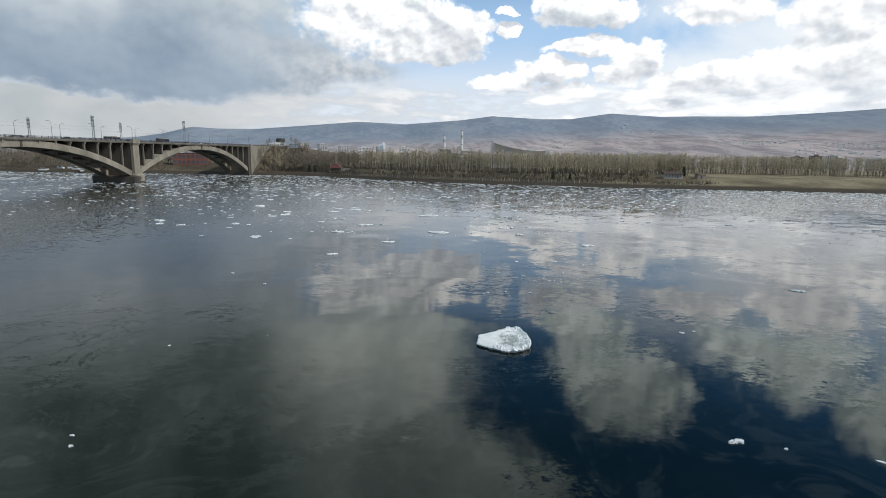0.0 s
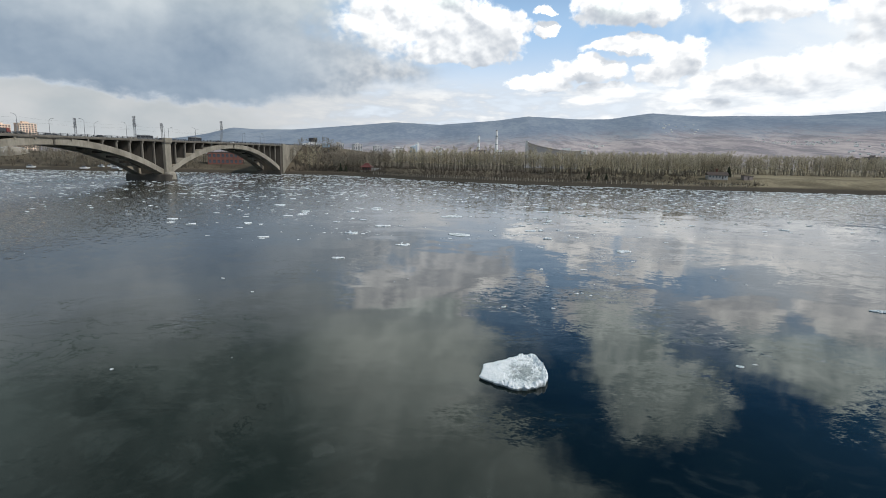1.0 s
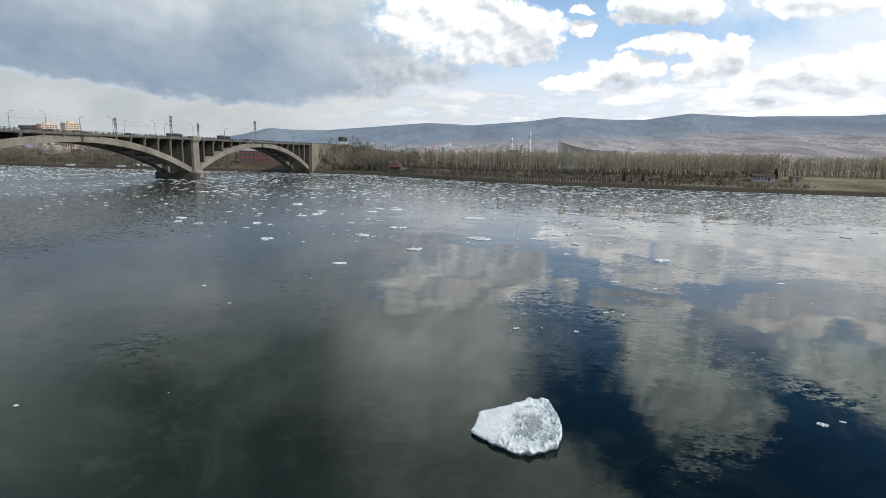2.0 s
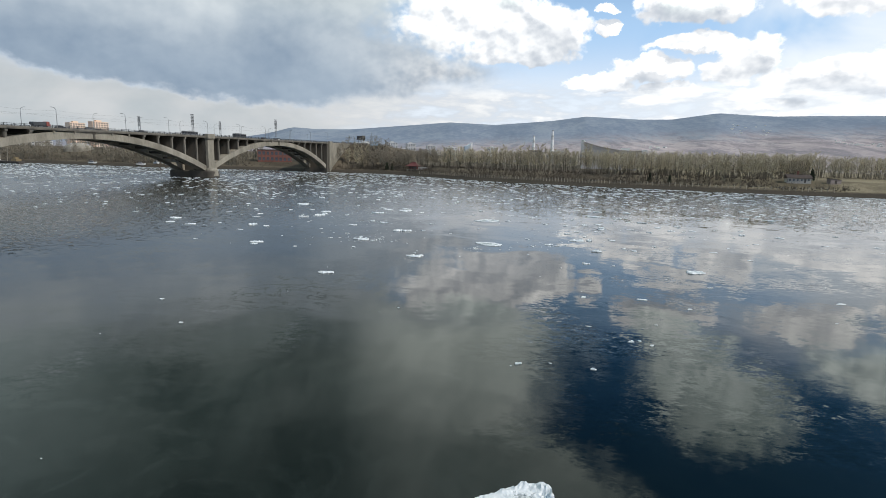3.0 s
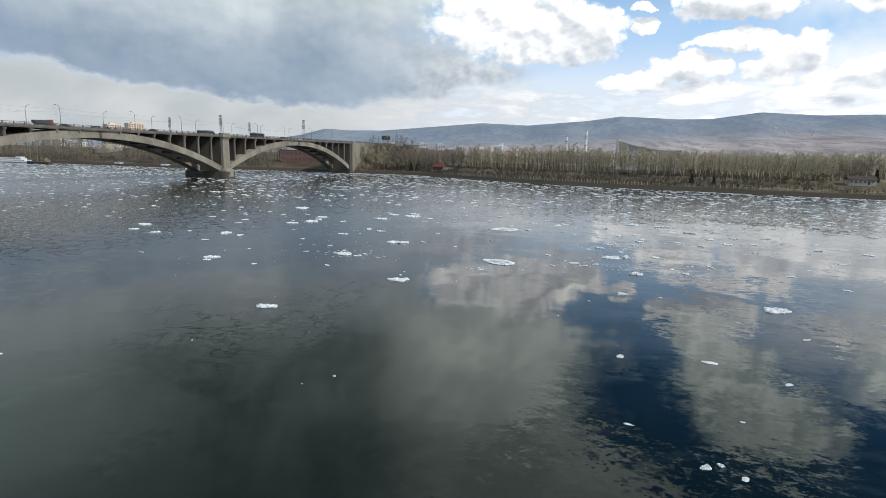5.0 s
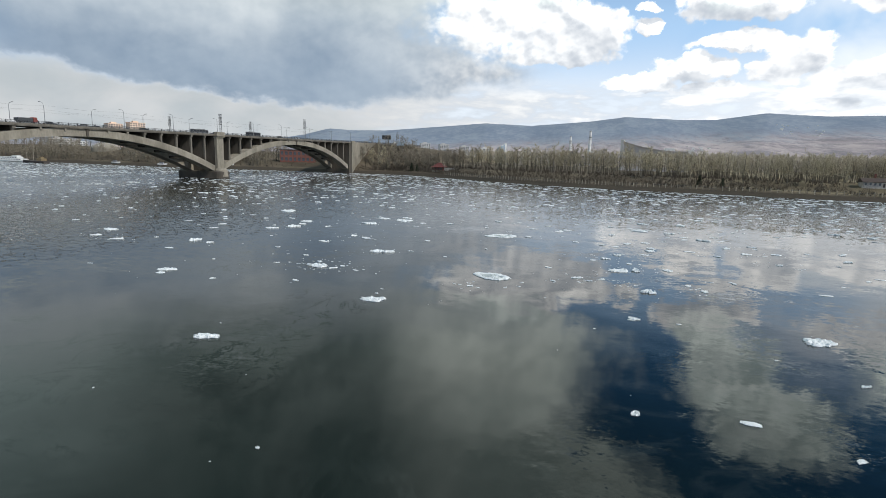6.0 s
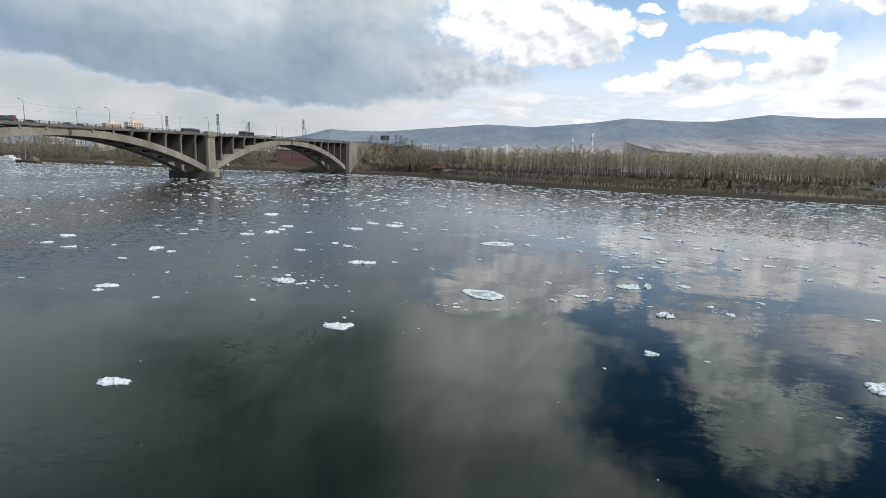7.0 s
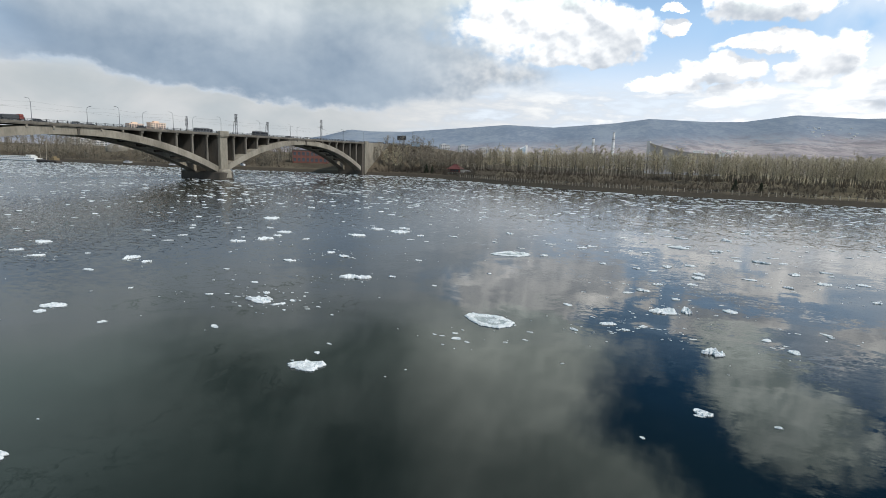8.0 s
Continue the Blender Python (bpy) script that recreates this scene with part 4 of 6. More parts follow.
def wheels(parent, xs, half, r):
    for x in xs:
        for y in (-half, half):
            bm = bmesh.new()
            tube(bm, (x, y - 0.12, r), (x, y + 0.12, r), r, r, 14)
            w = part("wheel", bm, RUBBER, parent)
            bm = bmesh.new()
            tube(bm, (x, y - 0.13, r), (x, y + 0.13, r), r * 0.55, r * 0.55, 10)
            part("rim", bm, STEEL, w)


def car(m, paint, label):
    ob = thing("car", m, label, "car", "cars on the bridge")
    bm = bmesh.new()
    prism(bm, [(-2.2, 0.35), (2.2, 0.35), (2.25, 0.62), (1.95, 0.86), (0.95, 0.98), (-1.9, 1.02), (-2.25, 0.85)], -0.86, 0.86)
    prism(bm, [(-1.55, 1.38), (-0.95, 1.46), (0.1, 1.46), (0.42, 1.36), (0.3, 1.3), (-1.5, 1.3)], -0.66, 0.66)
    for x in (-1.62, -0.5, 0.75):
        box(bm, x - 0.05, x + 0.05, -0.74, -0.66, 0.97, 1.34)
        box(bm, x - 0.05, x + 0.05, 0.66, 0.74, 0.97, 1.34)
    part("body", bm, paint, ob)
    bm = bmesh.new()
    prism(bm, [(-1.75, 1.0), (-1.5, 1.34), (0.38, 1.34), (0.95, 0.99)], -0.7, 0.7)
    part("glazing", bm, GLASS_DARK, ob)
    for y in (-0.6, 0.6):
        bm = bmesh.new()
        box(bm, 2.12, 2.24, y - 0.18, y + 0.18, 0.6, 0.74, 0.02)
        part("headlight", bm, WHITE_PAINT, ob)
        bm = bmesh.new()
        box(bm, -2.26, -2.15, y - 0.18, y + 0.18, 0.68, 0.84, 0.02)
        part("tail_light", bm, RED_PAINT, ob)
    wheels(ob, (-1.35, 1.35), 0.78, 0.32)
    return ob


def bus(m, paint, roof, label, category="bus"):
    ob = thing("bus", m, label, category)
    bm = bmesh.new()
    box(bm, -5.8, 5.8, -1.24, 1.24, 0.35, 1.35, 0.08)
    for x in (-5.72, -3.5, -1.2, 1.1, 3.4, 5.72):
        for y in (-1.2, 1.2):
            box(bm, x - 0.08, x + 0.08, y - 0.04, y + 0.04, 1.3, 2.5)
    part("body", bm, paint, ob)
    bm = bmesh.new()
    box(bm, -5.74, 5.74, -1.18, 1.18, 1.34, 2.46)
    part("glazing", bm, GLASS_DARK, ob)
    bm = bmesh.new()
    box(bm, -5.8, 5.8, -1.24, 1.24, 2.45, 2.95, 0.12)
    box(bm, -3.5, 1.0, -0.8, 0.8, 2.94, 3.2, 0.06)
    part("roof", bm, roof, ob)
    wheels(ob, (-3.2, 3.6), 1.1, 0.48)
    return ob


def truck(m, label):
    ob = thing("dump_truck", m, label, "truck")
    bm = bmesh.new()
    box(bm, -3.6, 3.4, -0.5, 0.5, 0.7, 0.95)
    part("chassis", bm, IRON, ob)
    bm = bmesh.new()
    box(bm, 1.9, 3.7, -1.2, 1.2, 0.75, 1.75, 0.08)
    box(bm, 1.95, 3.4, -1.15, 1.15, 1.75, 2.75, 0.15)
    part("cab", bm, RED_PAINT, ob, "red cab")
    bm = bmesh.new()
    box(bm, 3.2, 3.45, -1.0, 1.0, 1.85, 2.5)
    part("windscreen", bm, GLASS_DARK, ob)
    bm = bmesh.new()
    prism(bm, [(-3.9, 1.3), (-3.4, 0.98), (1.6, 0.98), (1.75, 2.5), (-3.9, 2.3)], -1.22, 1.22)
    part("dump_body", bm, IRON, ob, "dark steel dump body")
    wheels(ob, (-2.6, -1.3, 2.7), 1.0, 0.5)
    return ob


def build_traffic():
    lane = -0.5
    truck(on_bridge(-101, 5.4, lane, 0), "dark dump truck with a red cab driving over the bridge")
    bus(on_bridge(38, 5.6, lane, 0), DARK_PAINT, GREY_PAINT, "dark city bus crossing the concrete bridge")
    bus(on_bridge(4, WIDE - 6.0, lane, 180), GREY_PAINT, GREY_PAINT, "grey trolleybus crossing the concrete bridge")
    for s, y, turn, paint, label in ((-92, 5.2, 0, DARK_PAINT, "dark saloon car on the bridge roadway"), (-74, 8.8, 0, GREY_PAINT, "grey saloon car on the bridge roadway"),
                                     (-62, WIDE - 5.4, 180, DARK_PAINT, "dark saloon car on the bridge roadway"), (-46, 5.2, 0, DARK_PAINT, "dark saloon car on the bridge roadway"),
                                     (8, 8.6, 0, DARK_PAINT, "dark saloon car on the bridge roadway"), (22, WIDE - 5.4, 180, WHITE_PAINT, "white saloon car on the bridge roadway"),
                                     (66, 5.2, 0, DARK_PAINT, "dark saloon car on the bridge roadway"), (92, 8.8, 0, WHITE_PAINT, "white saloon car on the bridge roadway"),
                                     (120, WIDE - 5.4, 180, GREY_PAINT, "grey saloon car on the bridge roadway")):
        car(on_bridge(s, y, lane, turn), paint, label)


build_lamps()
build_wires()
build_traffic()

# ---- along the bank ----
PLASTER = material("white_plaster", (0.36, 0.335, 0.30), (0.54, 0.51, 0.465), 0.9, 0.3, 8.0, 0.2)
BRICK_RED = material("red_brick", (0.15, 0.062, 0.048), (0.25, 0.105, 0.08), 0.9, 0.3, 14.0, 0.3)
ROOF_DARK = material("dark_roofing", (0.05, 0.042, 0.038), (0.10, 0.088, 0.08), 0.85, 0.4, 8.0, 0.3)
ROOF_RED = material("red_sheet_roof", (0.12, 0.034, 0.032), (0.19, 0.058, 0.052), 0.6, 0.4, 8.0, 0.2)
PANEL_GREY = material("pale_panel", (0.42, 0.42, 0.41), (0.58, 0.58, 0.57), 0.85, 0.05, 12.0, 0.1)
PANEL_WHITE = material("white_panel", (0.60, 0.59, 0.57), (0.78, 0.77, 0.75), 0.85, 0.05, 12.0, 0.1)
PANEL_PEACH = material("cream_brick_front", (0.78, 0.52, 0.36), (0.88, 0.74, 0.60), 0.85, 0.05, 12.0, 0.1)
PANEL_PINK = material("pinkish_panel", (0.40, 0.29, 0.25), (0.54, 0.41, 0.36), 0.85, 0.05, 12.0, 0.1)
PANEL_BROWN = material("brown_panel", (0.22, 0.18, 0.16), (0.32, 0.27, 0.25), 0.85, 0.05, 12.0, 0.1)
BLUE_GLASS = material("blue_curtain_glass", (0.26, 0.34, 0.41), (0.36, 0.44, 0.50), 0.15, 0.05, 12.0, 0.0, spec=0.7)
WINDOW = material("window_glass", (0.05, 0.06, 0.075), (0.11, 0.125, 0.145), 0.15, 0.2, 6.0, 0.0, spec=0.6)
PALE_POST = material("pale_concrete_post", (0.26, 0.23, 0.18), (0.40, 0.355, 0.29), 0.9, 0.6, 8.0, 0.2, vary=0.35)


def stand(x, v):
    y = float(shore(x)) + v
    return x, y, float(ground_height(x, y))


def build_fence():
    fence = thing("fence", pose(0, 0, 0), "long pale post fence along the river bank", "fence")
    bm = bmesh.new()
    box(bm, -0.17, 0.17, -0.15, 0.15, -0.5, 2.1, 0.03)
    me = finish(bm, "post", PALE_POST)
    prev = None
    rng = np.random.default_rng(4)
    x = -88.0
    rails = bmesh.new()
    while x < 172:
        px, py, pz = stand(x, 8.0)
        ob = part("post", me, None, fence)
        ob.matrix_world = pose(px, py, pz, rng.normal(0, 1.5), rng.normal(0, 1.5), rng.normal(0, 6)) @ Matrix.Diagonal((1, 1, 0.9 + 0.2 * rng.random(), 1))
        if prev is not None:
            for h in (0.6, 1.5):
                tube(rails, (prev[0], prev[1], prev[2] + h), (px, py, pz + h), 0.05, 0.05, 4)
        prev = (px, py, pz)
        x += 1.9 if x < 50 else 3.1
    part("rail", rails, IRON, fence)


def build_pavilion():
    x, y, z = -99.0, 492.0, 0.0
    z = float(ground_height(x, y))
    ob = thing("pavilion", pose(x, y, z, 0, 0, -8), "small riverside pavilion with a flared red roof", "pavilion")
    bm = bmesh.new()
    box(bm, -5.2, 5.2, -3.4, 3.4, -1.0, 0.5, 0.05)
    part("base", bm, CONCRETE, ob)
    bm = bmesh.new()
    box(bm, -3.9, 3.9, -2.2, 2.4, 0.5, 3.4)
    part("wall", bm, BRICK_RED, ob)
    for wx in (-2.4, 0.0, 2.4):
        bm = bmesh.new()
        box(bm, wx - 0.8, wx + 0.8, -2.26, -2.2, 1.2, 2.7)
        part("window", bm, WINDOW, ob)
    for px in (-4.9, -1.7, 1.7, 4.9):
        bm = bmesh.new()
        tube(bm, (px, -3.1, 0.5), (px, -3.1, 3.5), 0.14, 0.12, 8)
        part("post", bm, ROOF_RED, ob)
    bm = bmesh.new()
    rows = []
    for dx, dy, h in ((6.2, 4.3, 3.3), (4.6, 3.1, 4.1), (2.9, 1.5, 5.4), (1.6, 0.12, 6.9)):
        rows.append([bm.verts.new((sx * dx, sy * dy, h)) for sx, sy in ((-1, -1), (1, -1), (1, 1), (-1, 1))])
    for a, b in zip(rows, rows[1:]):
        for i in range(4):
            bm.faces.new((a[i], a[(i + 1) % 4], b[(i + 1) % 4], b[i]))
    bm.faces.new(rows[-1])
    bm.faces.new(rows[0][::-1])
    part("roof", bm, ROOF_RED, ob, "flared red sheet roof")
    bm = bmesh.new()
    for i in range(9):
        box(bm, 5.2 + i * 0.9, 6.2 + i * 0.9, -2.6, 0.0, 0.2 - i * 0.02, 0.5 + 0.22 * i)
    box(bm, 5.2, 13.6, -2.75, -2.6, 0.4, 2.9)
    part("stair", bm, PLASTER, ob, "pale stair with a solid parapet")


def build_house():
    x, y, z = stand(164.0, 34.0)
    ob = thing("house", pose(x, y, z, 0, 0, -6) @ Matrix.Diagonal((0.74, 0.9, 0.92, 1)), "long white house with a brown roof near the river", "house")
    bm = bmesh.new()
    box(bm, -8.5, 8.5, -3.6, 3.6, -0.6, 3.3)
    part("wall", bm, PLASTER, ob)
    for wx in (-6.8, -4.0, -1.2, 1.6, 6.6):
        bm = bmesh.new()
        box(bm, wx - 0.6, wx + 0.6, -3.66, -3.6, 1.1, 2.5)
        w = part("window", bm, WINDOW, ob)
        bm = bmesh.new()
        box(bm, wx - 0.75, wx + 0.75, -3.72, -3.66, 0.98, 1.1)
        part("sill", bm, WHITE_PAINT, w)
    bm = bmesh.new()
    box(bm, 3.5, 4.6, -3.66, -3.6, 0.0, 2.3)
    part("door", bm, ROOF_DARK, ob)
    bm = bmesh.new()
    ridge = [(-9.2, 0, 5.2), (9.2, 0, 5.2)]
    eave = [(-9.2, -4.4, 3.1), (9.2, -4.4, 3.1), (9.2, 4.4, 3.1), (-9.2, 4.4, 3.1)]
    vs = [bm.verts.new(p) for p in eave + ridge]
    lo = [bm.verts.new((p[0], p[1], p[2] - 0.25)) for p in eave]
    for q in ((vs[0], vs[1], vs[5], vs[4]), (vs[2], vs[3], vs[4], vs[5]), (vs[1], vs[2], vs[5]), (vs[3], vs[0], vs[4]), lo[::-1],
              (lo[0], lo[1], vs[1], vs[0]), (lo[1], lo[2], vs[2], vs[1]), (lo[2], lo[3], vs[3], vs[2]), (lo[3], lo[0], vs[0], vs[3])):
        bm.faces.new(q)
    roof = part("roof", bm, material("brown_sheet_roof", (0.055, 0.040, 0.034), (0.10, 0.076, 0.064), 0.8, 0.4, 8.0, 0.3), ob, "brown weathered roof")
    bm = bmesh.new()
    box(bm, -0.6, 0.6, 0.3, 1.3, 5.0, 7.6, 0.05)
    part("chimney", bm, BRICK_RED, roof)
    x, y, z = stand(183.0, 34.0)
    ob = thing("shed", pose(x, y, z, 0, 0, 4), "small brown shed with a lean-to roof", "shed")
    bm = bmesh.new()
    prism(bm, [(-3.0, -0.4), (3.0, -0.4), (3.0, 2.3), (-3.0, 2.9)], -2.0, 2.0)
    part("wall", bm, PANEL_BROWN, ob)
    bm = bmesh.new()
    prism(bm, [(-3.3, 2.93), (3.3, 2.27), (3.3, 2.42), (-3.3, 3.08)], -2.3, 2.3)
    part("roof", bm, ROOF_DARK, ob)
    bm = bmesh.new()
    box(bm, -0.6, 0.6, -2.06, -2.0, 0.0, 2.0)
    part("door", bm, ROOF_DARK, ob)


def block(name, m, label, category, wide, deep, tall, floors, bays, wall, group="", top=True, side_bays=3):
    """A building with a row of windows on each floor of the front and the right side."""
    ob = thing(name, m, label, category, group)
    bm = bmesh.new()
    box(bm, -wide / 2, wide / 2, -deep / 2, deep / 2, -4.0, tall)
    part("wall", bm, wall, ob)
    bm = bmesh.new()
    box(bm, -wide / 2 - 0.3, wide / 2 + 0.3, -deep / 2 - 0.3, deep / 2 + 0.3, tall, tall + 0.9)
    if top:
        box(bm, -wide * 0.2, wide * 0.15, -deep * 0.2, deep * 0.2, tall + 0.9, tall + 4.0)
    part("roof", bm, ROOF_DARK if not top else wall, ob)
    step, rise = wide / bays, tall / floors
    a = bmesh.new()
    box(a, -step * 0.3, step * 0.3, -0.12, 0.0, -rise * 0.28, rise * 0.28)
    front = finish(a, "window", WINDOW)
    sstep = deep / side_bays
    a = bmesh.new()
    box(a, 0.0, 0.12, -sstep * 0.28, sstep * 0.28, -rise * 0.28, rise * 0.28)
    side = finish(a, "window", WINDOW)
    for f in range(floors):
        for b in range(bays):
            w = part("window", front, None, ob)
            w.location = (-wide / 2 + step * (b + 0.5), -deep / 2, rise * (f + 0.5))
        for b in range(side_bays):
            w = part("window", side, None, ob)
            w.location = (wide / 2, -deep / 2 + sstep * (b + 0.5), rise * (f + 0.5))
    return ob


def far(az, dist, turn=0.0, sink=0.0):
    """A place by bearing and distance from the camera's last position, to fit its view."""
    x, y = 7.3 + math.sin(radians(az)) * dist, 77.0 + math.cos(radians(az)) * dist
    return pose(x, y, float(ground_height(x, y)) - sink, 0, 0, -az + turn)


build_fence()
build_pavilion()
build_house()
block("brick_building", pose(-252, 536, float(ground_height(-252, 536)), 0, 0, 20), "two-storey red brick building behind the bridge arch", "building", 32, 14, 11, 2, 8, BRICK_RED, top=False)
block("brick_building", pose(-222, 548, float(ground_height(-222, 548)), 0, 0, 12), "low red brick annex behind the bridge arch", "building", 18, 10, 7, 2, 5, BRICK_RED, top=False)

# ---- town beyond the woods ----
T = "far apartment towers"
block("apartment_tower", far(-45.35, 1270, 24), "orange and cream apartment tower above the trees", "tower block", 28, 18, 47, 12, 6, PANEL_PEACH, T)
block("apartment_tower", far(-43.6, 1270, 24), "taller orange and cream apartment tower above the trees", "tower block", 30, 18, 51, 13, 6, PANEL_PEACH, T)
block("apartment_tower", far(-15.64, 1500, 14), "pale grey apartment tower above the trees", "tower block", 26, 18, 37, 10, 5, PANEL_GREY, T)
block("apartment_tower", far(-13.65, 1500, 14), "pale grey apartment tower above the trees", "tower block", 25, 18, 36, 10, 5, PANEL_GREY, T)
block("apartment_tower", far(-11.45, 1500, 14), "grey apartment tower above the trees", "tower block", 24, 18, 36, 10, 5, PANEL_GREY, T)
block("apartment_tower", far(34.6, 1450, -16), "brown apartment tower above the trees", "tower block", 27, 16, 26, 8, 6, PANEL_BROWN, T)
block("apartment_tower", far(36.05, 1450, -16), "brown apartment tower above the trees", "tower block", 27, 16, 29, 9, 6, PANEL_BROWN, T)
block("apartment_tower", far(37.2, 1510, -16), "pale apartment tower above the trees", "tower block", 26, 16, 30, 9, 6, PANEL_WHITE, T)
block("apartment_tower", far(37.9, 1380, -16), "brown apartment block above the trees", "tower block", 30, 14, 21, 6, 7, PANEL_BROWN, T)
block("apartment_tower", far(40.5, 1450, -16), "pale apartment block above the trees", "tower block", 40, 14, 23, 7, 9, PANEL_WHITE, T)
block("apartment_tower", far(42.0, 1400, -16), "dark apartment tower above the trees", "tower block", 22, 16, 36, 10, 5, PANEL_BROWN, T)
block("apartment_block", far(-49.7, 960, 20, 10.5), "pale apartment block behind the island trees", "apartment block", 30, 14, 20, 6, 8, PANEL_WHITE)
block("apartment_block", far(-48.4, 1000, 20, 12.0), "pale apartment block behind the island trees", "apartment block", 26, 14, 19, 6, 7, PANEL_WHITE)
block("apartment_block", far(-18.6, 1250, 10), "low pale apartment block above the trees", "apartment block", 44, 14, 28, 8, 10, PANEL_WHITE)
block("apartment_block", far(-9.2, 1560, 10), "low pale apartment block above the trees", "apartment block", 34, 14, 38, 9, 8, PANEL_WHITE)
block("apartment_block", far(-4.8, 1500, 10), "low white apartment block above the trees", "apartment block", 26, 12, 32, 8, 6, PANEL_WHITE)


def build_glass_tower():
    ob = thing("glass_tower", far(-7.4, 1500, 18) @ Matrix.Diagonal((1, 1, 0.66, 1)), "blue glass office tower with a slanted top", "office tower")
    bm = bmesh.new()
    prism(bm, [(-10.5, -4.0), (10.5, -4.0), (10.5, 78.0), (0.0, 70.0), (-10.5, 62.0)], -9, 9)
    part("body", bm, BLUE_GLASS, ob)
    for f in range(1, 16):
        bm = bmesh.new()
        box(bm, -10.62, 10.62 if f < 15 else 4.0, -9.12, 9.12, f * 4.2 - 0.25, f * 4.2)
        part("floor_band", bm, PANEL_GREY, ob)
    bm = bmesh.new()
    box(bm, 5.5, 10.7, -9.2, -6.0, 40, 80)
    part("fin", bm, PANEL_WHITE, ob)


def chimney(az, dist, tall, label):
    ob = thing("chimney", far(az, dist), label, "chimney", "power station chimneys")
    n = 7
    for i in range(n):
        bm = bmesh.new()
        r0, r1 = 6.2 - 3.0 * i / n, 6.2 - 3.0 * (i + 1) / n
        tube(bm, (0, 0, tall * i / n - (4 if i == 0 else 0)), (0, 0, tall * (i + 1) / n), r0, r1, 16)
        part("band", bm, WHITE_PAINT if i % 2 == 0 or i < 4 else PANEL_GREY, ob)
    for h in (0.55, 0.8, 0.985):
        bm = bmesh.new()
        tube(bm, (0, 0, tall * h - 0.5), (0, 0, tall * h + 0.5), 6.5 - 3.0 * h, 6.5 - 3.0 * h, 16)
        part("gallery", bm, IRON, ob)


def build_arena():
    ob = thing("sports_arena", pose(89, 637, float(ground_height(89, 637)), 0, 0, -7) @ Matrix.Diagonal((0.78, 0.8, 0.86, 1)), "grey-brown sports arena with a sagging saddle roof", "arena")
    n = 24
    xs = [-41 + 82 * i / n for i in range(n + 1)]
    def roof(x):
        f = (x + 41) / 82
        return 33.5 - 15.0 * f * (1 - f) - 10.5 * f
    bm = bmesh.new()
    prism(bm, [(x, roof(x)) for x in xs] + [(x, roof(x) - 1.6) for x in xs[::-1]], -30, 30)
    part("roof", bm, material("arena_roof", (0.32, 0.295, 0.27), (0.44, 0.41, 0.375), 0.8, 0.05, 10.0, 0.1), ob, "sagging grey-brown roof")
    bm = bmesh.new()
    prism(bm, [(-40, -3), (40, -3), (40, roof(40) - 1.7)] + [(x, roof(x) - 1.62) for x in xs[::-1][1:-1]] + [(-40, roof(-40) - 1.7)], -28, 28)
    part("wall", bm, material("arena_cladding", (0.46, 0.43, 0.41), (0.58, 0.545, 0.52), 0.85, 0.05, 10.0, 0.1), ob)
    bm = bmesh.new()
    box(bm, 36, 42.5, -31, -22, 8, roof(41) + 1.0)
    part("end_buttress", bm, PANEL_WHITE, ob, "white end buttress")
    bm = bmesh.new()
    box(bm, -42.5, -39, -31, 31, 0, roof(-41) + 1.2)
    part("end_wall", bm, PANEL_GREY, ob)
    bm = bmesh.new()
    box(bm, 10, 22, -5, 5, roof(16) - 1.0, roof(16) + 3.4)
    part("roof_plant", bm, PANEL_WHITE, ob)


def build_mast(x, y, top):
    z = float(ground_height(x, y))
    ob = thing("floodlight_mast", pose(x, y, z, 0, 0, 25), "tall lattice floodlight mast of a stadium", "floodlight mast", "stadium floodlight masts")
    tall = top - z
    for sx in (-1, 1):
        for sy in (-1, 1):
            bm = bmesh.new()
            tube(bm, (sx * 1.7, sy * 1.7, -0.5), (sx * 0.7, sy * 0.7, tall), 0.22, 0.14, 6)
            part("leg", bm, STEEL, ob)
    bm = bmesh.new()
    n = 14
    for i in range(n):
        h0, h1 = tall * i / n, tall * (i + 1) / n
        w0, w1 = 1.7 - i / n, 1.7 - (i + 1) / n
        c = [(-1, -1), (1, -1), (1, 1), (-1, 1)]
        for k in range(4):
            a, b = c[k], c[(k + 1) % 4]
            tube(bm, (a[0] * w0, a[1] * w0, h0), (b[0] * w1, b[1] * w1, h1), 0.08, 0.08, 4, False)
            tube(bm, (a[0] * w1, a[1] * w1, h1), (b[0] * w1, b[1] * w1, h1), 0.08, 0.08, 4, False)
    part("lattice", bm, STEEL, ob)
    bm = bmesh.new()
    for r in range(8):
        box(bm, -2.0, 2.0, -1.2, -0.9, tall - 13 + r * 1.75, tall - 12.8 + r * 1.75)
        for k in range(4):
            box(bm, -1.85 + k * 0.98, -1.2 + k * 0.98, -1.7, -1.1, tall - 12.8 + r * 1.75, tall - 11.95 + r * 1.75, 0.05)
    part("lamp_rack", bm, GREY_PAINT, ob)


def billboard(x, y, dark):
    z = float(ground_height(x, y))
    ob = thing("billboard", pose(x, y, z, 0, 0, 8), "roadside billboard on two posts by the bridge road", "billboard", "billboards")
    for px in (-2.4, 2.4):
        bm = bmesh.new()
        tube(bm, (px, 0, -0.5), (px, 0, 5.2), 0.2, 0.2, 8)
        part("post", bm, IRON, ob)
    bm = bmesh.new()
    box(bm, -4.3, 4.3, -0.25, 0.25, 5.0, 9.0, 0.05)
    part("frame", bm, IRON, ob)
    bm = bmesh.new()
    box(bm, -4.0, 4.0, -0.32, -0.25, 5.3, 8.7)
    part("poster", bm, DARK_PAINT if dark else BLUE_GLASS, ob)


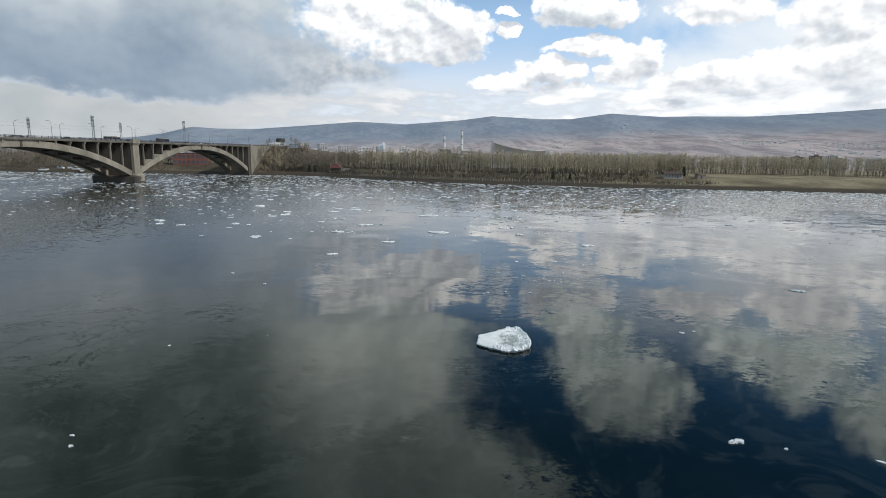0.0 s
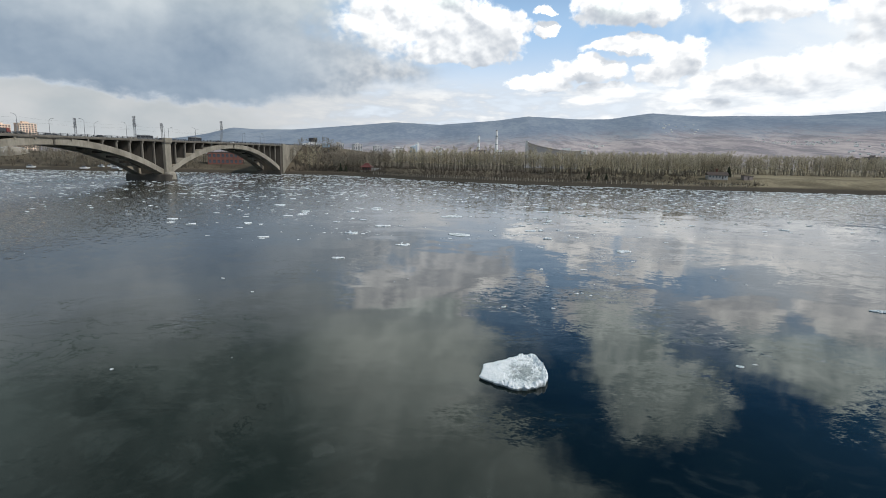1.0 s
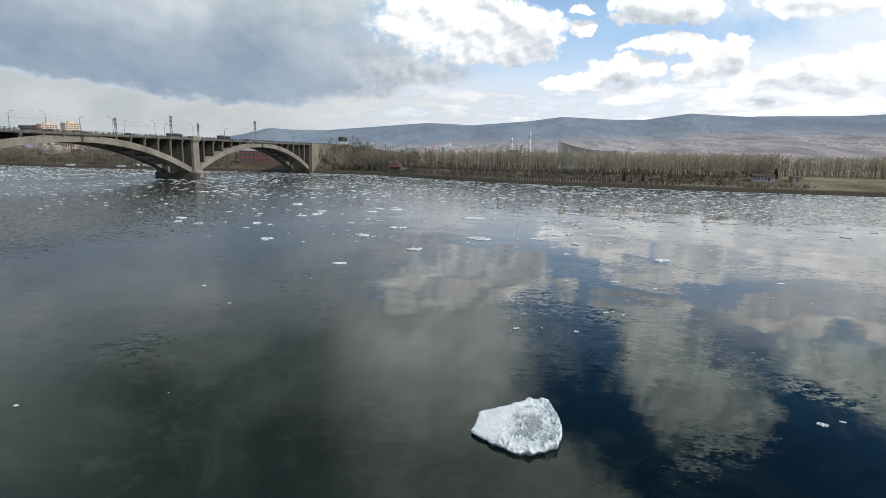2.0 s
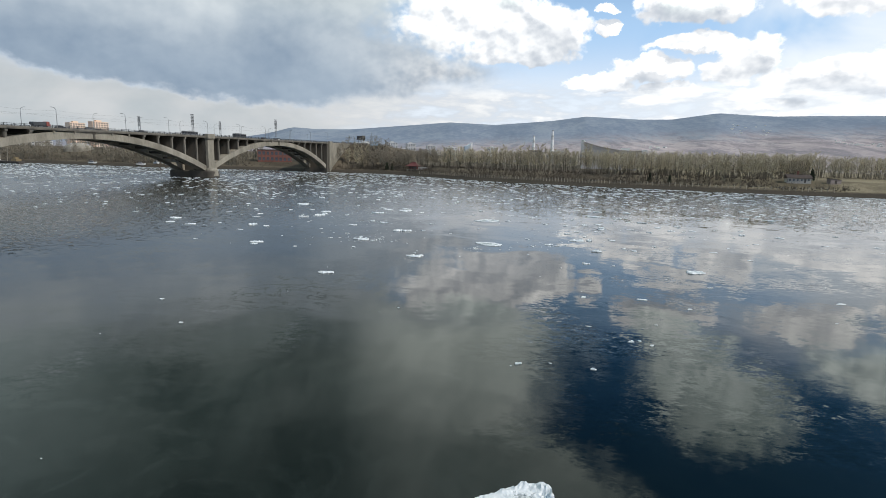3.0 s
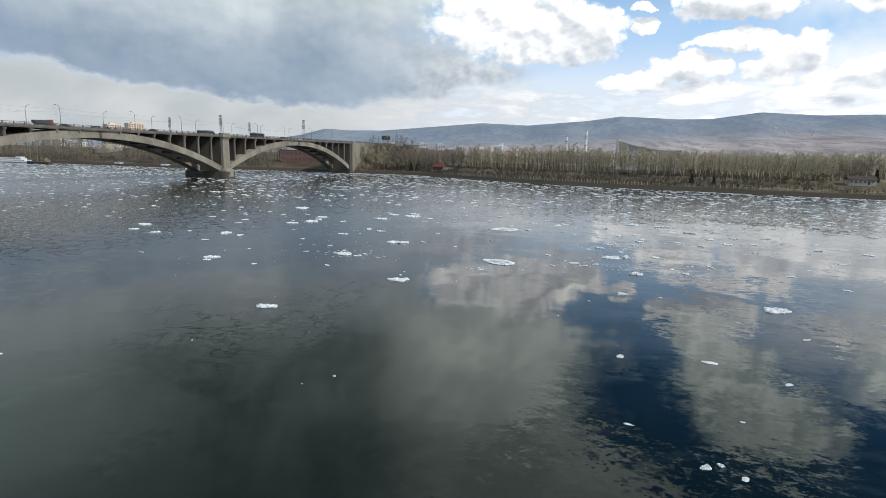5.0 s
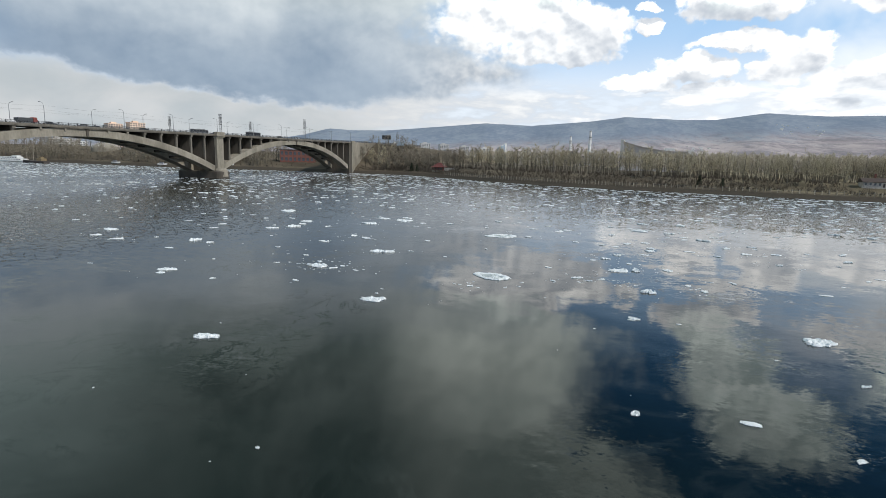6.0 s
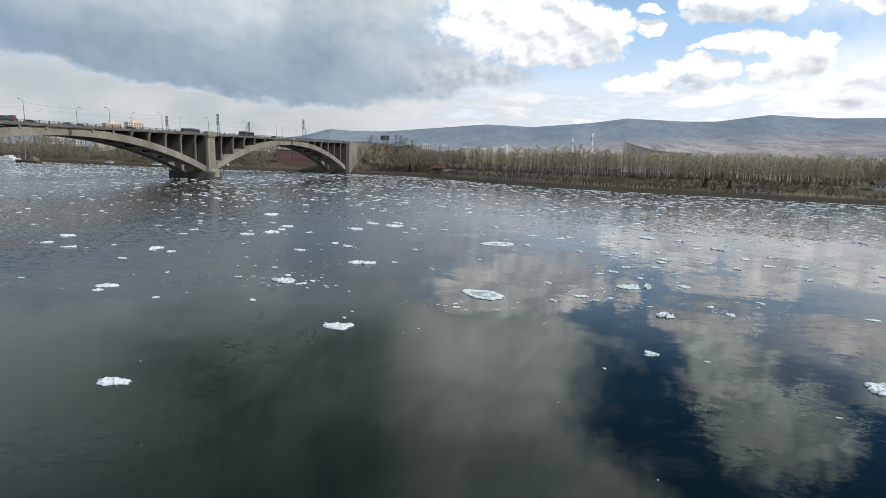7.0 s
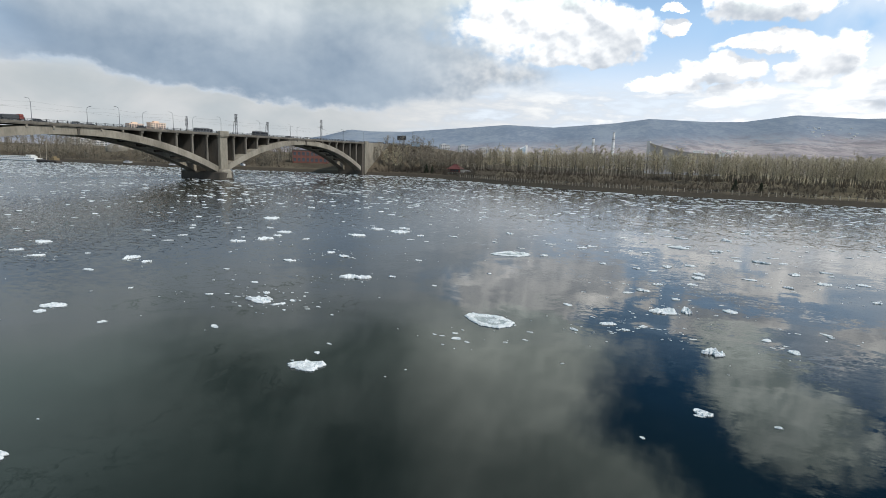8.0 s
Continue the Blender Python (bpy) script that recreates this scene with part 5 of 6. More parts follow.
def build_works():
    block("boiler_house", far(-0.2, 1660, 5), "dark industrial boiler house beside the chimneys", "factory", 36, 24, 38, 5, 6, PANEL_BROWN, top=False)
    block("boiler_house", far(2.2, 1660, 5), "white industrial hall beside the chimneys", "factory", 38, 24, 36, 4, 6, PANEL_WHITE)
    block("boiler_house", far(0.9, 1690, 5), "low grey industrial hall between the chimneys", "factory", 60, 24, 24, 3, 9, PANEL_GREY, top=False)


def build_village():
    """Cottages and blocks strewn over the far slopes, too small and many to pick apart."""
    rng = np.random.default_rng(17)
    walls, roofs = bmesh.new(), bmesh.new()
    def cottage(az, d, k):
        x, y = math.sin(radians(az)) * d, math.cos(radians(az)) * d
        z = float(ground_height(x, y))
        m = pose(x, y, z, 0, 0, -az + rng.normal(0, 20))
        w, dp, h = 7 * k, 5 * k, 4.5 * k
        box(walls, -w, w, -dp, dp, -6, h, m=m)
        vs = [roofs.verts.new(m @ Vector(p)) for p in ((-w, -dp - 0.5, h), (w, -dp - 0.5, h), (w, dp + 0.5, h), (-w, dp + 0.5, h), (-w, 0, h + 3.2 * k), (w, 0, h + 3.2 * k))]
        for q in ((0, 1, 5, 4), (2, 3, 4, 5), (1, 2, 5), (3, 0, 4), (3, 2, 1, 0)):
            roofs.faces.new([vs[i] for i in q])
    for az0, az1, d0, d1, n in ((26, 33, 2700, 3150, 75), (33, 41, 2250, 2800, 80), (17.5, 21.5, 3300, 3650, 24), (10.5, 13.0, 2500, 2700, 12), (13, 26, 1700, 2200, 26), (-28, -10, 1500, 2100, 60), (22, 31, 1700, 1900, 18), (-10, 8, 1750, 2000, 22)):
        for _ in range(n):
            cottage(az0 + (az1 - az0) * rng.random(), d0 + (d1 - d0) * rng.random(), 0.42 + 0.55 * rng.random() ** 2)
    tagged(new("village_walls", finish(walls, "village_walls", PANEL_WHITE)), "white walls of many cottages on far slopes", "village", kind="stuff")
    tagged(new("village_roofs", finish(roofs, "village_roofs", PANEL_GREY)), "pale roofs of many cottages on far slopes", "village", kind="stuff")


build_glass_tower()
chimney(1.65, 1700, 102, "tall white chimney with grey bands")
chimney(-0.3, 1700, 84, "shorter white chimney with grey bands")
build_works()
build_arena()
for mx, my, mt in ((-551, 719, 62), (-440, 679, 63), (-506, 847, 64.5), (-386, 803, 66)):
    build_mast(mx, my, mt)
billboard(-170.0, 560.0, True)
billboard(-158.0, 566.0, False)
build_village()

# ---- moored at the island ----


def hull(bm, length, beam, low, high, bow=0.25):
    n = 14
    rings = []
    for i in range(n + 1):
        f = i / n
        x = -length / 2 + length * f
        w = beam / 2 * (1 - smoothstep(1 - bow, 1.0, f) * 0.94) * (0.75 + 0.25 * smoothstep(0, 0.12, f))
        sheer = high + 0.5 * smoothstep(0.6, 1.0, f)
        rings.append([bm.verts.new(p) for p in ((x, -w * 0.7, low), (x, -w, high * 0.5), (x, -w, sheer), (x, w, sheer), (x, w, high * 0.5), (x, w * 0.7, low))])
    for a, b in zip(rings, rings[1:]):
        for k in range(6):
            bm.faces.new((a[k], a[(k + 1) % 6], b[(k + 1) % 6], b[k]))
    bm.faces.new(rings[0])
    bm.faces.new(rings[-1][::-1])


def build_dome():
    x, y = -487.0, 545.0
    ob = thing("domed_hall", pose(x, y, float(ground_height(x, y)), 0, 0, 40), "low pale domed hall among the trees", "hall")
    shell, ribs = bmesh.new(), bmesh.new()
    n, rows = 24, []
    for k in range(6):
        a = radians(15 * k)
        rows.append([shell.verts.new((14.0 * math.cos(a) * math.cos(2 * math.pi * i / n), 11.0 * math.cos(a) * math.sin(2 * math.pi * i / n), 1.6 + 6.4 * math.sin(a))) for i in range(n)])
    rows.insert(0, [shell.verts.new((v.co.x, v.co.y, -2.0)) for v in rows[0]])
    for p, q in zip(rows, rows[1:]):
        for i in range(n):
            shell.faces.new((p[i], p[(i + 1) % n], q[(i + 1) % n], q[i]))
    shell.faces.new(rows[-1])
    for i in range(0, n, 2):
        for p, q in zip(rows[1:], rows[2:]):
            tube(ribs, p[i].co * 1.006, q[i].co * 1.006, 0.14, 0.14, 4, False)
    part("shell", shell, CONCRETE, ob)
    part("rib", ribs, PANEL_GREY, ob)


def build_boats():
    ob = thing("passenger_ship", pose(-524, 467, 0, 0, 0, 2) @ Matrix.Diagonal((1, 1, 0.62, 1)), "long white river passenger ship moored at the bank", "ship")
    bm = bmesh.new()
    hull(bm, 66, 10, -0.8, 2.4)
    part("hull", bm, WHITE_PAINT, ob)
    bm = bmesh.new()
    box(bm, -29, 22, -5.02, 5.02, 0.9, 1.4)
    part("stripe", bm, BLUE_GLASS, ob, "blue stripe along the hull")
    for i, (a, b, z) in enumerate(((-28, 20, 2.4), (-24, 15, 5.0))):
        bm = bmesh.new()
        box(bm, a, b, -4.0 + i * 0.6, 4.0 - i * 0.6, z, z + 2.5, 0.1)
        deck = part("deck_house", bm, WHITE_PAINT, ob)
        for k in range(int((b - a) / 3)):
            bm = bmesh.new()
            box(bm, a + 1 + 3 * k, a + 2.6 + 3 * k, -4.06 + i * 0.6, -4.0 + i * 0.6, z + 1.0, z + 1.9)
            part("window", bm, WINDOW, deck)
    bm = bmesh.new()
    box(bm, 8, 14, -2.4, 2.4, 7.5, 9.6, 0.15)
    part("bridge_house", bm, WHITE_PAINT, ob)
    bm = bmesh.new()
    tube(bm, (-2, 0, 7.4), (-2, 0, 15.5), 0.15, 0.08, 6)
    part("mast", bm, IRON, ob)
    ob = thing("work_barge", pose(-480, 458, 0, 0, 0, 176), "dark work barge with a tall mast moored at the bank", "barge")
    bm = bmesh.new()
    hull(bm, 30, 8, -0.6, 2.0)
    part("hull", bm, ROOF_DARK, ob)
    bm = bmesh.new()
    box(bm, -12, -6, -2.6, 2.6, 2.0, 4.2, 0.1)
    box(bm, -10, -7.5, -1.6, 1.6, 4.2, 5.6, 0.1)
    part("deck_house", bm, material("ochre_paint", (0.20, 0.15, 0.08), (0.30, 0.23, 0.13), 0.6, 0.5, 8.0, 0.1), ob, "ochre deck house")
    bm = bmesh.new()
    tube(bm, (2, 0, 2.0), (-0.5, 0, 21.0), 0.32, 0.16, 6)
    part("mast", bm, PALE_POST, ob, "tall leaning pale mast")
    bm = bmesh.new()
    tube(bm, (9.5, 0, 2.0), (10.2, 0, 14.0), 0.22, 0.12, 6)
    part("derrick", bm, PALE_POST, ob)
    first = None
    for x, v, turn in ((-356, 6, 20), (-345, 11, 160), (-330, 8, 5), (-318, 13, 200), (-412, 6, 12), (-305, 9, 30), (-338, 15, 70), (-324, 5, 110), (-310, 16, 8), (-296, 12, 150)):
        y = float(shore(x)) + v
        m = pose(x, y, float(ground_height(x, y)) + 0.2, 0, 0, turn) @ Matrix.Diagonal((0.75, 0.75, 0.75, 1))
        if first is None:
            first = thing("motor_boat", m, "white motor boat hauled out on the bank", "boat", "boats hauled out on the bank")
            bm = bmesh.new()
            hull(bm, 11, 3.4, -0.3, 1.5, 0.4)
            part("hull", bm, WHITE_PAINT, first)
            bm = bmesh.new()
            prism(bm, [(-3.5, 1.45), (1.5, 1.45), (0.6, 3.2), (-3.2, 3.3)], -1.3, 1.3)
            part("cabin", bm, GREY_PAINT, first)
            bm = bmesh.new()
            prism(bm, [(-2.8, 2.1), (0.9, 2.1), (0.5, 2.8), (-2.6, 2.8)], -1.34, 1.34)
            part("window", bm, WINDOW, first)
        else:
            copy_thing(first, m).matrix_world = m


build_dome()
build_boats()

# ---- drifting ice ----


def ice_material(name, slush, soak=0.05):
    """White crumbled ice; below the height slush it is greyer: soaked slush, and on the slab the hollow's painted
    shade.
    """
    m = bpy.data.materials.new(name)
    m.use_nodes = True
    t = m.node_tree
    bsdf = t.nodes["Principled BSDF"]
    pos = n_new(t, "ShaderNodeNewGeometry").outputs["Position"]
    sep = n_new(t, "ShaderNodeSeparateXYZ")
    wire(t, sep.inputs[0], pos)
    a = m_noise(t, pos, 0.9, 5.0, 0.6)
    b = m_noise(t, pos, 11.0, 5.0, 0.65)
    snow = m_mix(t, m_range(t, a, 0.35, 0.7), (0.70, 0.74, 0.75), (0.86, 0.88, 0.88))
    snow = m_mix(t, m_range(t, b, 0.63, 0.74), snow, (0.28, 0.30, 0.29))
    # soaked, clearer ice at the water line
    wet = m_range(t, m_op(t, "ADD", sep.outputs[2], m_op(t, "MULTIPLY", m_op(t, "SUBTRACT", b, 0.5), soak)), -0.01, soak)
    snow = m_mix(t, m_op(t, "MULTIPLY", m_range(t, m_op(t, "ADD", sep.outputs[2], m_op(t, "MULTIPLY", m_op(t, "SUBTRACT", b, 0.5), 0.3)), slush, slush * 0.5), 0.9), snow, (0.30, 0.34, 0.34))
    wire(t, bsdf.inputs["Base Color"], m_mix(t, wet, (0.30, 0.37, 0.38), snow))
    wire(t, bsdf.inputs["Roughness"], m_range(t, wet, 0.0, 1.0, 0.25, 0.75))
    bsdf.inputs["Subsurface Weight"].default_value = 0.0
    bp = n_new(t, "ShaderNodeBump")
    bp.inputs["Strength"].default_value, bp.inputs["Distance"].default_value = 0.7, 0.06
    wire(t, bp.inputs["Height"], b)
    wire(t, bsdf.inputs["Normal"], bp.outputs[0])
    return m


ICE = ice_material("river_ice", 0.02, 0.03)
ICE_BRASH = ice_material("brash_ice", 0.004, 0.012)
# The slab's high grey limit puts the shade of its hollow into the colour
ICE_SLAB = ice_material("slab_ice", 0.20)
ICE_SLUSH = ice_material("slush_ice", 0.05, 0.03)


def floe_mesh(rng, rings=6, sides=26, rough=0.22, tall=0.16, stretch=1.5, lumps=1.0, hollow=0.0):
    """A floe one metre across: a jagged plate with crumbled heaps on it and a drowned skirt; hollow sinks its middle."""
    phase = rng.random(6) * 6.283
    off = Vector(rng.random(3) * 50)
    radius = []
    for i in range(sides):
        a = 2 * math.pi * i / sides
        jag = noise.fractal(Vector((math.cos(a) * 2.6, math.sin(a) * 2.6, 9.0)) + off, 0.6, 2.2, 4)
        r = 1 + rough * (math.sin(2 * a + phase[0]) * 0.45 + math.sin(3 * a + phase[1]) * 0.4) + rough * 0.7 * jag + rng.normal(0, rough * 0.12)
        radius.append(0.5 * min(max(r, 0.45), 1.5))
    bm = bmesh.new()
    grid = [[bm.verts.new((0, 0, tall * (0.9 - 0.6 * hollow)))]]
    for k in range(1, rings + 1):
        row = []
        for i in range(sides):
            a = 2 * math.pi * (i + 0.2 * rng.normal(0, 0.5)) / sides
            f = k / rings
            x, y = math.cos(a) * radius[i] * f * stretch, math.sin(a) * radius[i] * f
            p = Vector((x, y, 0)) + off
            block = 0.42 - noise.voronoi(p * 6.0)[0][0]
            h = noise.fractal(p * 3.2, 0.8, 2.1, 4)
            z = tall * (0.75 + lumps * (0.75 * h + 1.1 * block) + 0.35 * (f > 0.7) + rng.normal(0, 0.1))
            z -= tall * hollow * (1 - smoothstep(0.55, 0.8, f)) * 0.85
            if k == rings:
                z = tall * (0.25 + 0.3 * rng.random())
            row.append(bm.verts.new((x, y, max(z, tall * 0.12))))
        grid.append(row)
    grid.append([bm.verts.new((v.co.x * 1.02, v.co.y * 1.02, -tall * 1.2)) for v in grid[-1]])
    for i in range(sides):
        bm.faces.new((grid[0][0], grid[1][i], grid[1][(i + 1) % sides]))
    for k in range(1, len(grid) - 1):
        for i in range(sides):
            j = (i + 1) % sides
            bm.faces.new((grid[k][i], grid[k + 1][i], grid[k + 1][j], grid[k][j]))
    return bm


def build_large_floe():
    """The big tapering slab: a blunt narrow end, a hollow in its broad end and a crumbled rim."""
    rng = np.random.default_rng(21)
    corners = [Vector(c) for c in ((-2.8, -1.8), (-1.5, -3.0), (-0.1, -3.8), (0.9, -3.7), (2.1, -2.8), (2.5, -1.3), (2.5, 0.1), (2.0, 2.6), (1.0, 2.8), (-0.3, 2.1), (-2.4, 0.6))]
    bm = bmesh.new()
    sides, rings = 140, 26
    def edge(a):
        """Where the ray at the angle a leaves the outline."""
        d = Vector((math.cos(a), math.sin(a)))
        best = 3.0
        for p, q in zip(corners, corners[1:] + corners[:1]):
            e = q - p
            den = d.x * e.y - d.y * e.x
            if abs(den) > 1e-6:
                r = (p.x * e.y - p.y * e.x) / den
                k = (p.x * d.y - p.y * d.x) / den
                if r > 0 and -1e-6 <= k <= 1 + 1e-6:
                    best = r
        return d * best
    off = Vector((3.1, 7.7, 1.0))
    grid = [[bm.verts.new((0, 0, 0.3))]]
    jag = [noise.fractal(Vector((math.cos(2 * math.pi * i / sides) * 5, math.sin(2 * math.pi * i / sides) * 5, 5.0)) + off, 0.5, 2.1, 5) for i in range(sides)]
    for k in range(1, rings + 1):
        f = (k / rings) ** 0.8
        row = []
        for i in range(sides):
            a = 2 * math.pi * i / sides
            p = edge(a) * f * (1 + (0.035 * jag[i] if f > 0.9 else 0.0)) + Vector(rng.normal(0, 0.02, 2)) * (k < rings)
            x, y = p
            lump = noise.fractal(Vector((x * 1.5, y * 1.5, 0)) + off, 0.75, 2.2, 6)
            fine = noise.fractal(Vector((x * 6.0, y * 6.0, 3)) + off, 0.8, 2.2, 5)
            broad = smoothstep(-1.3, 0.2, x - 0.25 * y)
            hollow = math.exp(-(((x - 0.75) / 1.45) ** 2 + ((y + 0.6) / 2.3) ** 2) ** 1.5)
            rim = smoothstep(0.78, 0.93, f)
            z = 0.25 + 0.012 * fine + 0.025 * lump + broad * (0.10 * fine + 0.05 * lump) - 0.14 * hollow - 0.10 * max(fine - 0.25, 0.0) + broad * rim * (0.11 + 0.18 * max(lump, -0.3) + 0.10 * rng.random())
            if k == rings:
                z *= 0.55 + 0.2 * rng.random()
            row.append(bm.verts.new((x, y, max(z, 0.08))))
        grid.append(row)
    for dz, g in ((0.03, 0.97), (-0.4, 0.9)):
        grid.append([bm.verts.new((v.co.x * g * (1 + 0.01 * rng.normal()), v.co.y * g, dz + 0.03 * rng.random())) for v in grid[rings]])
    for i in range(sides):
        bm.faces.new((grid[0][0], grid[1][i], grid[1][(i + 1) % sides]))
    for k in range(1, len(grid) - 1):
        for i in range(sides):
            j = (i + 1) % sides
            bm.faces.new((grid[k][i], grid[k + 1][i], grid[k + 1][j], grid[k][j]))
    ob = new("ice_floe", finish(bm, "ice_floe", ICE_SLAB))
    ob.matrix_world = pose(6.05, 49.6, 0.0)
    tagged(ob, "large white ice floe with a hollow and crumbled rim", "ice floe", "ice floes drifting on the river")


build_large_floe()

# x, y and breadth of floes that stand out on the river
FLOES_NEAR = ((-20.0, 94.1, 1.9), (-11.4, 109.4, 2.4), (-11.9, 111.9, 0.6), (12.8, 90.2, 0.9), (14.9, 111.1, 1.4), (18.9, 110.6, 0.6), (15.5, 75.4, 0.6), (16.3, 75.8, 0.4),
              (11.6, 68.2, 0.5), (6.0, 68.0, 0.5), (29.0, 99.1, 0.7), (-24.3, 70.7, 0.4), (-6.6, 80.5, 0.35), (30.0, 108.8, 2.6), (18.7, 31.0, 0.9), (21.3, 30.2, 0.35), (49.3, 71.8, 1.8),
              (24.7, 52.5, 0.8), (-31.2, 77.3, 0.6), (-24.9, 46.4, 0.3), (-22.0, 29.2, 0.4), (-2.8, 119.0, 1.1), (15.4, 135.1, 2.7), (17.8, 136.1, 2.1), (9.7, 128.3, 1.8),
              (11.2, 126.9, 0.7), (12.8, 128.6, 0.8), (24.5, 125.8, 1.2), (6.7, 125.3, 0.9), (29.3, 131.6, 0.8))
FLOES_MID = ((-40.3, 112.4, 1.5), (-40.8, 114.2, 2.1), (-32.7, 112.0, 1.0), (-23.1, 114.4, 0.9), (-24.6, 123.1, 2.7), (-22.0, 122.6, 1.1), (-21.5, 124.2, 1.0), (-25.7, 125.9, 1.2), (-20.4, 136.5, 3.1),
             (-27.8, 148.8, 2.2), (-31.1, 151.0, 1.6), (-33.3, 142.7, 1.9), (-49.3, 166.9, 3.5), (-47.4, 158.1, 3.4), (-50.0, 153.7, 2.3), (-64.0, 184.9, 4.5), (-49.5, 133.9, 1.7),
             (-75.0, 139.6, 3.0), (-65.3, 131.3, 1.9), (-71.6, 133.2, 1.6), (-29.7, 178.2, 4.6), (-35.4, 179.9, 3.3), (-35.2, 169.7, 3.2), (-30.8, 123.2, 1.0), (-29.8, 129.6, 1.2), (-16.7, 150.7, 1.0))
FLOES_FAR = ((16.3, 148.5, 1.3), (14.1, 144.3, 1.5), (17.4, 141.2, 1.2), (36.5, 163.9, 1.8), (43.4, 159.8, 1.8), (38.3, 158.2, 2.0), (32.7, 153.7, 1.6), (41.8, 167.7, 1.5),
             (40.3, 148.9, 1.2), (34.6, 173.4, 2.2), (19.1, 162.1, 1.7), (6.3, 175.0, 2.0), (9.7, 160.5, 1.4), (23.7, 184.0, 4.2))


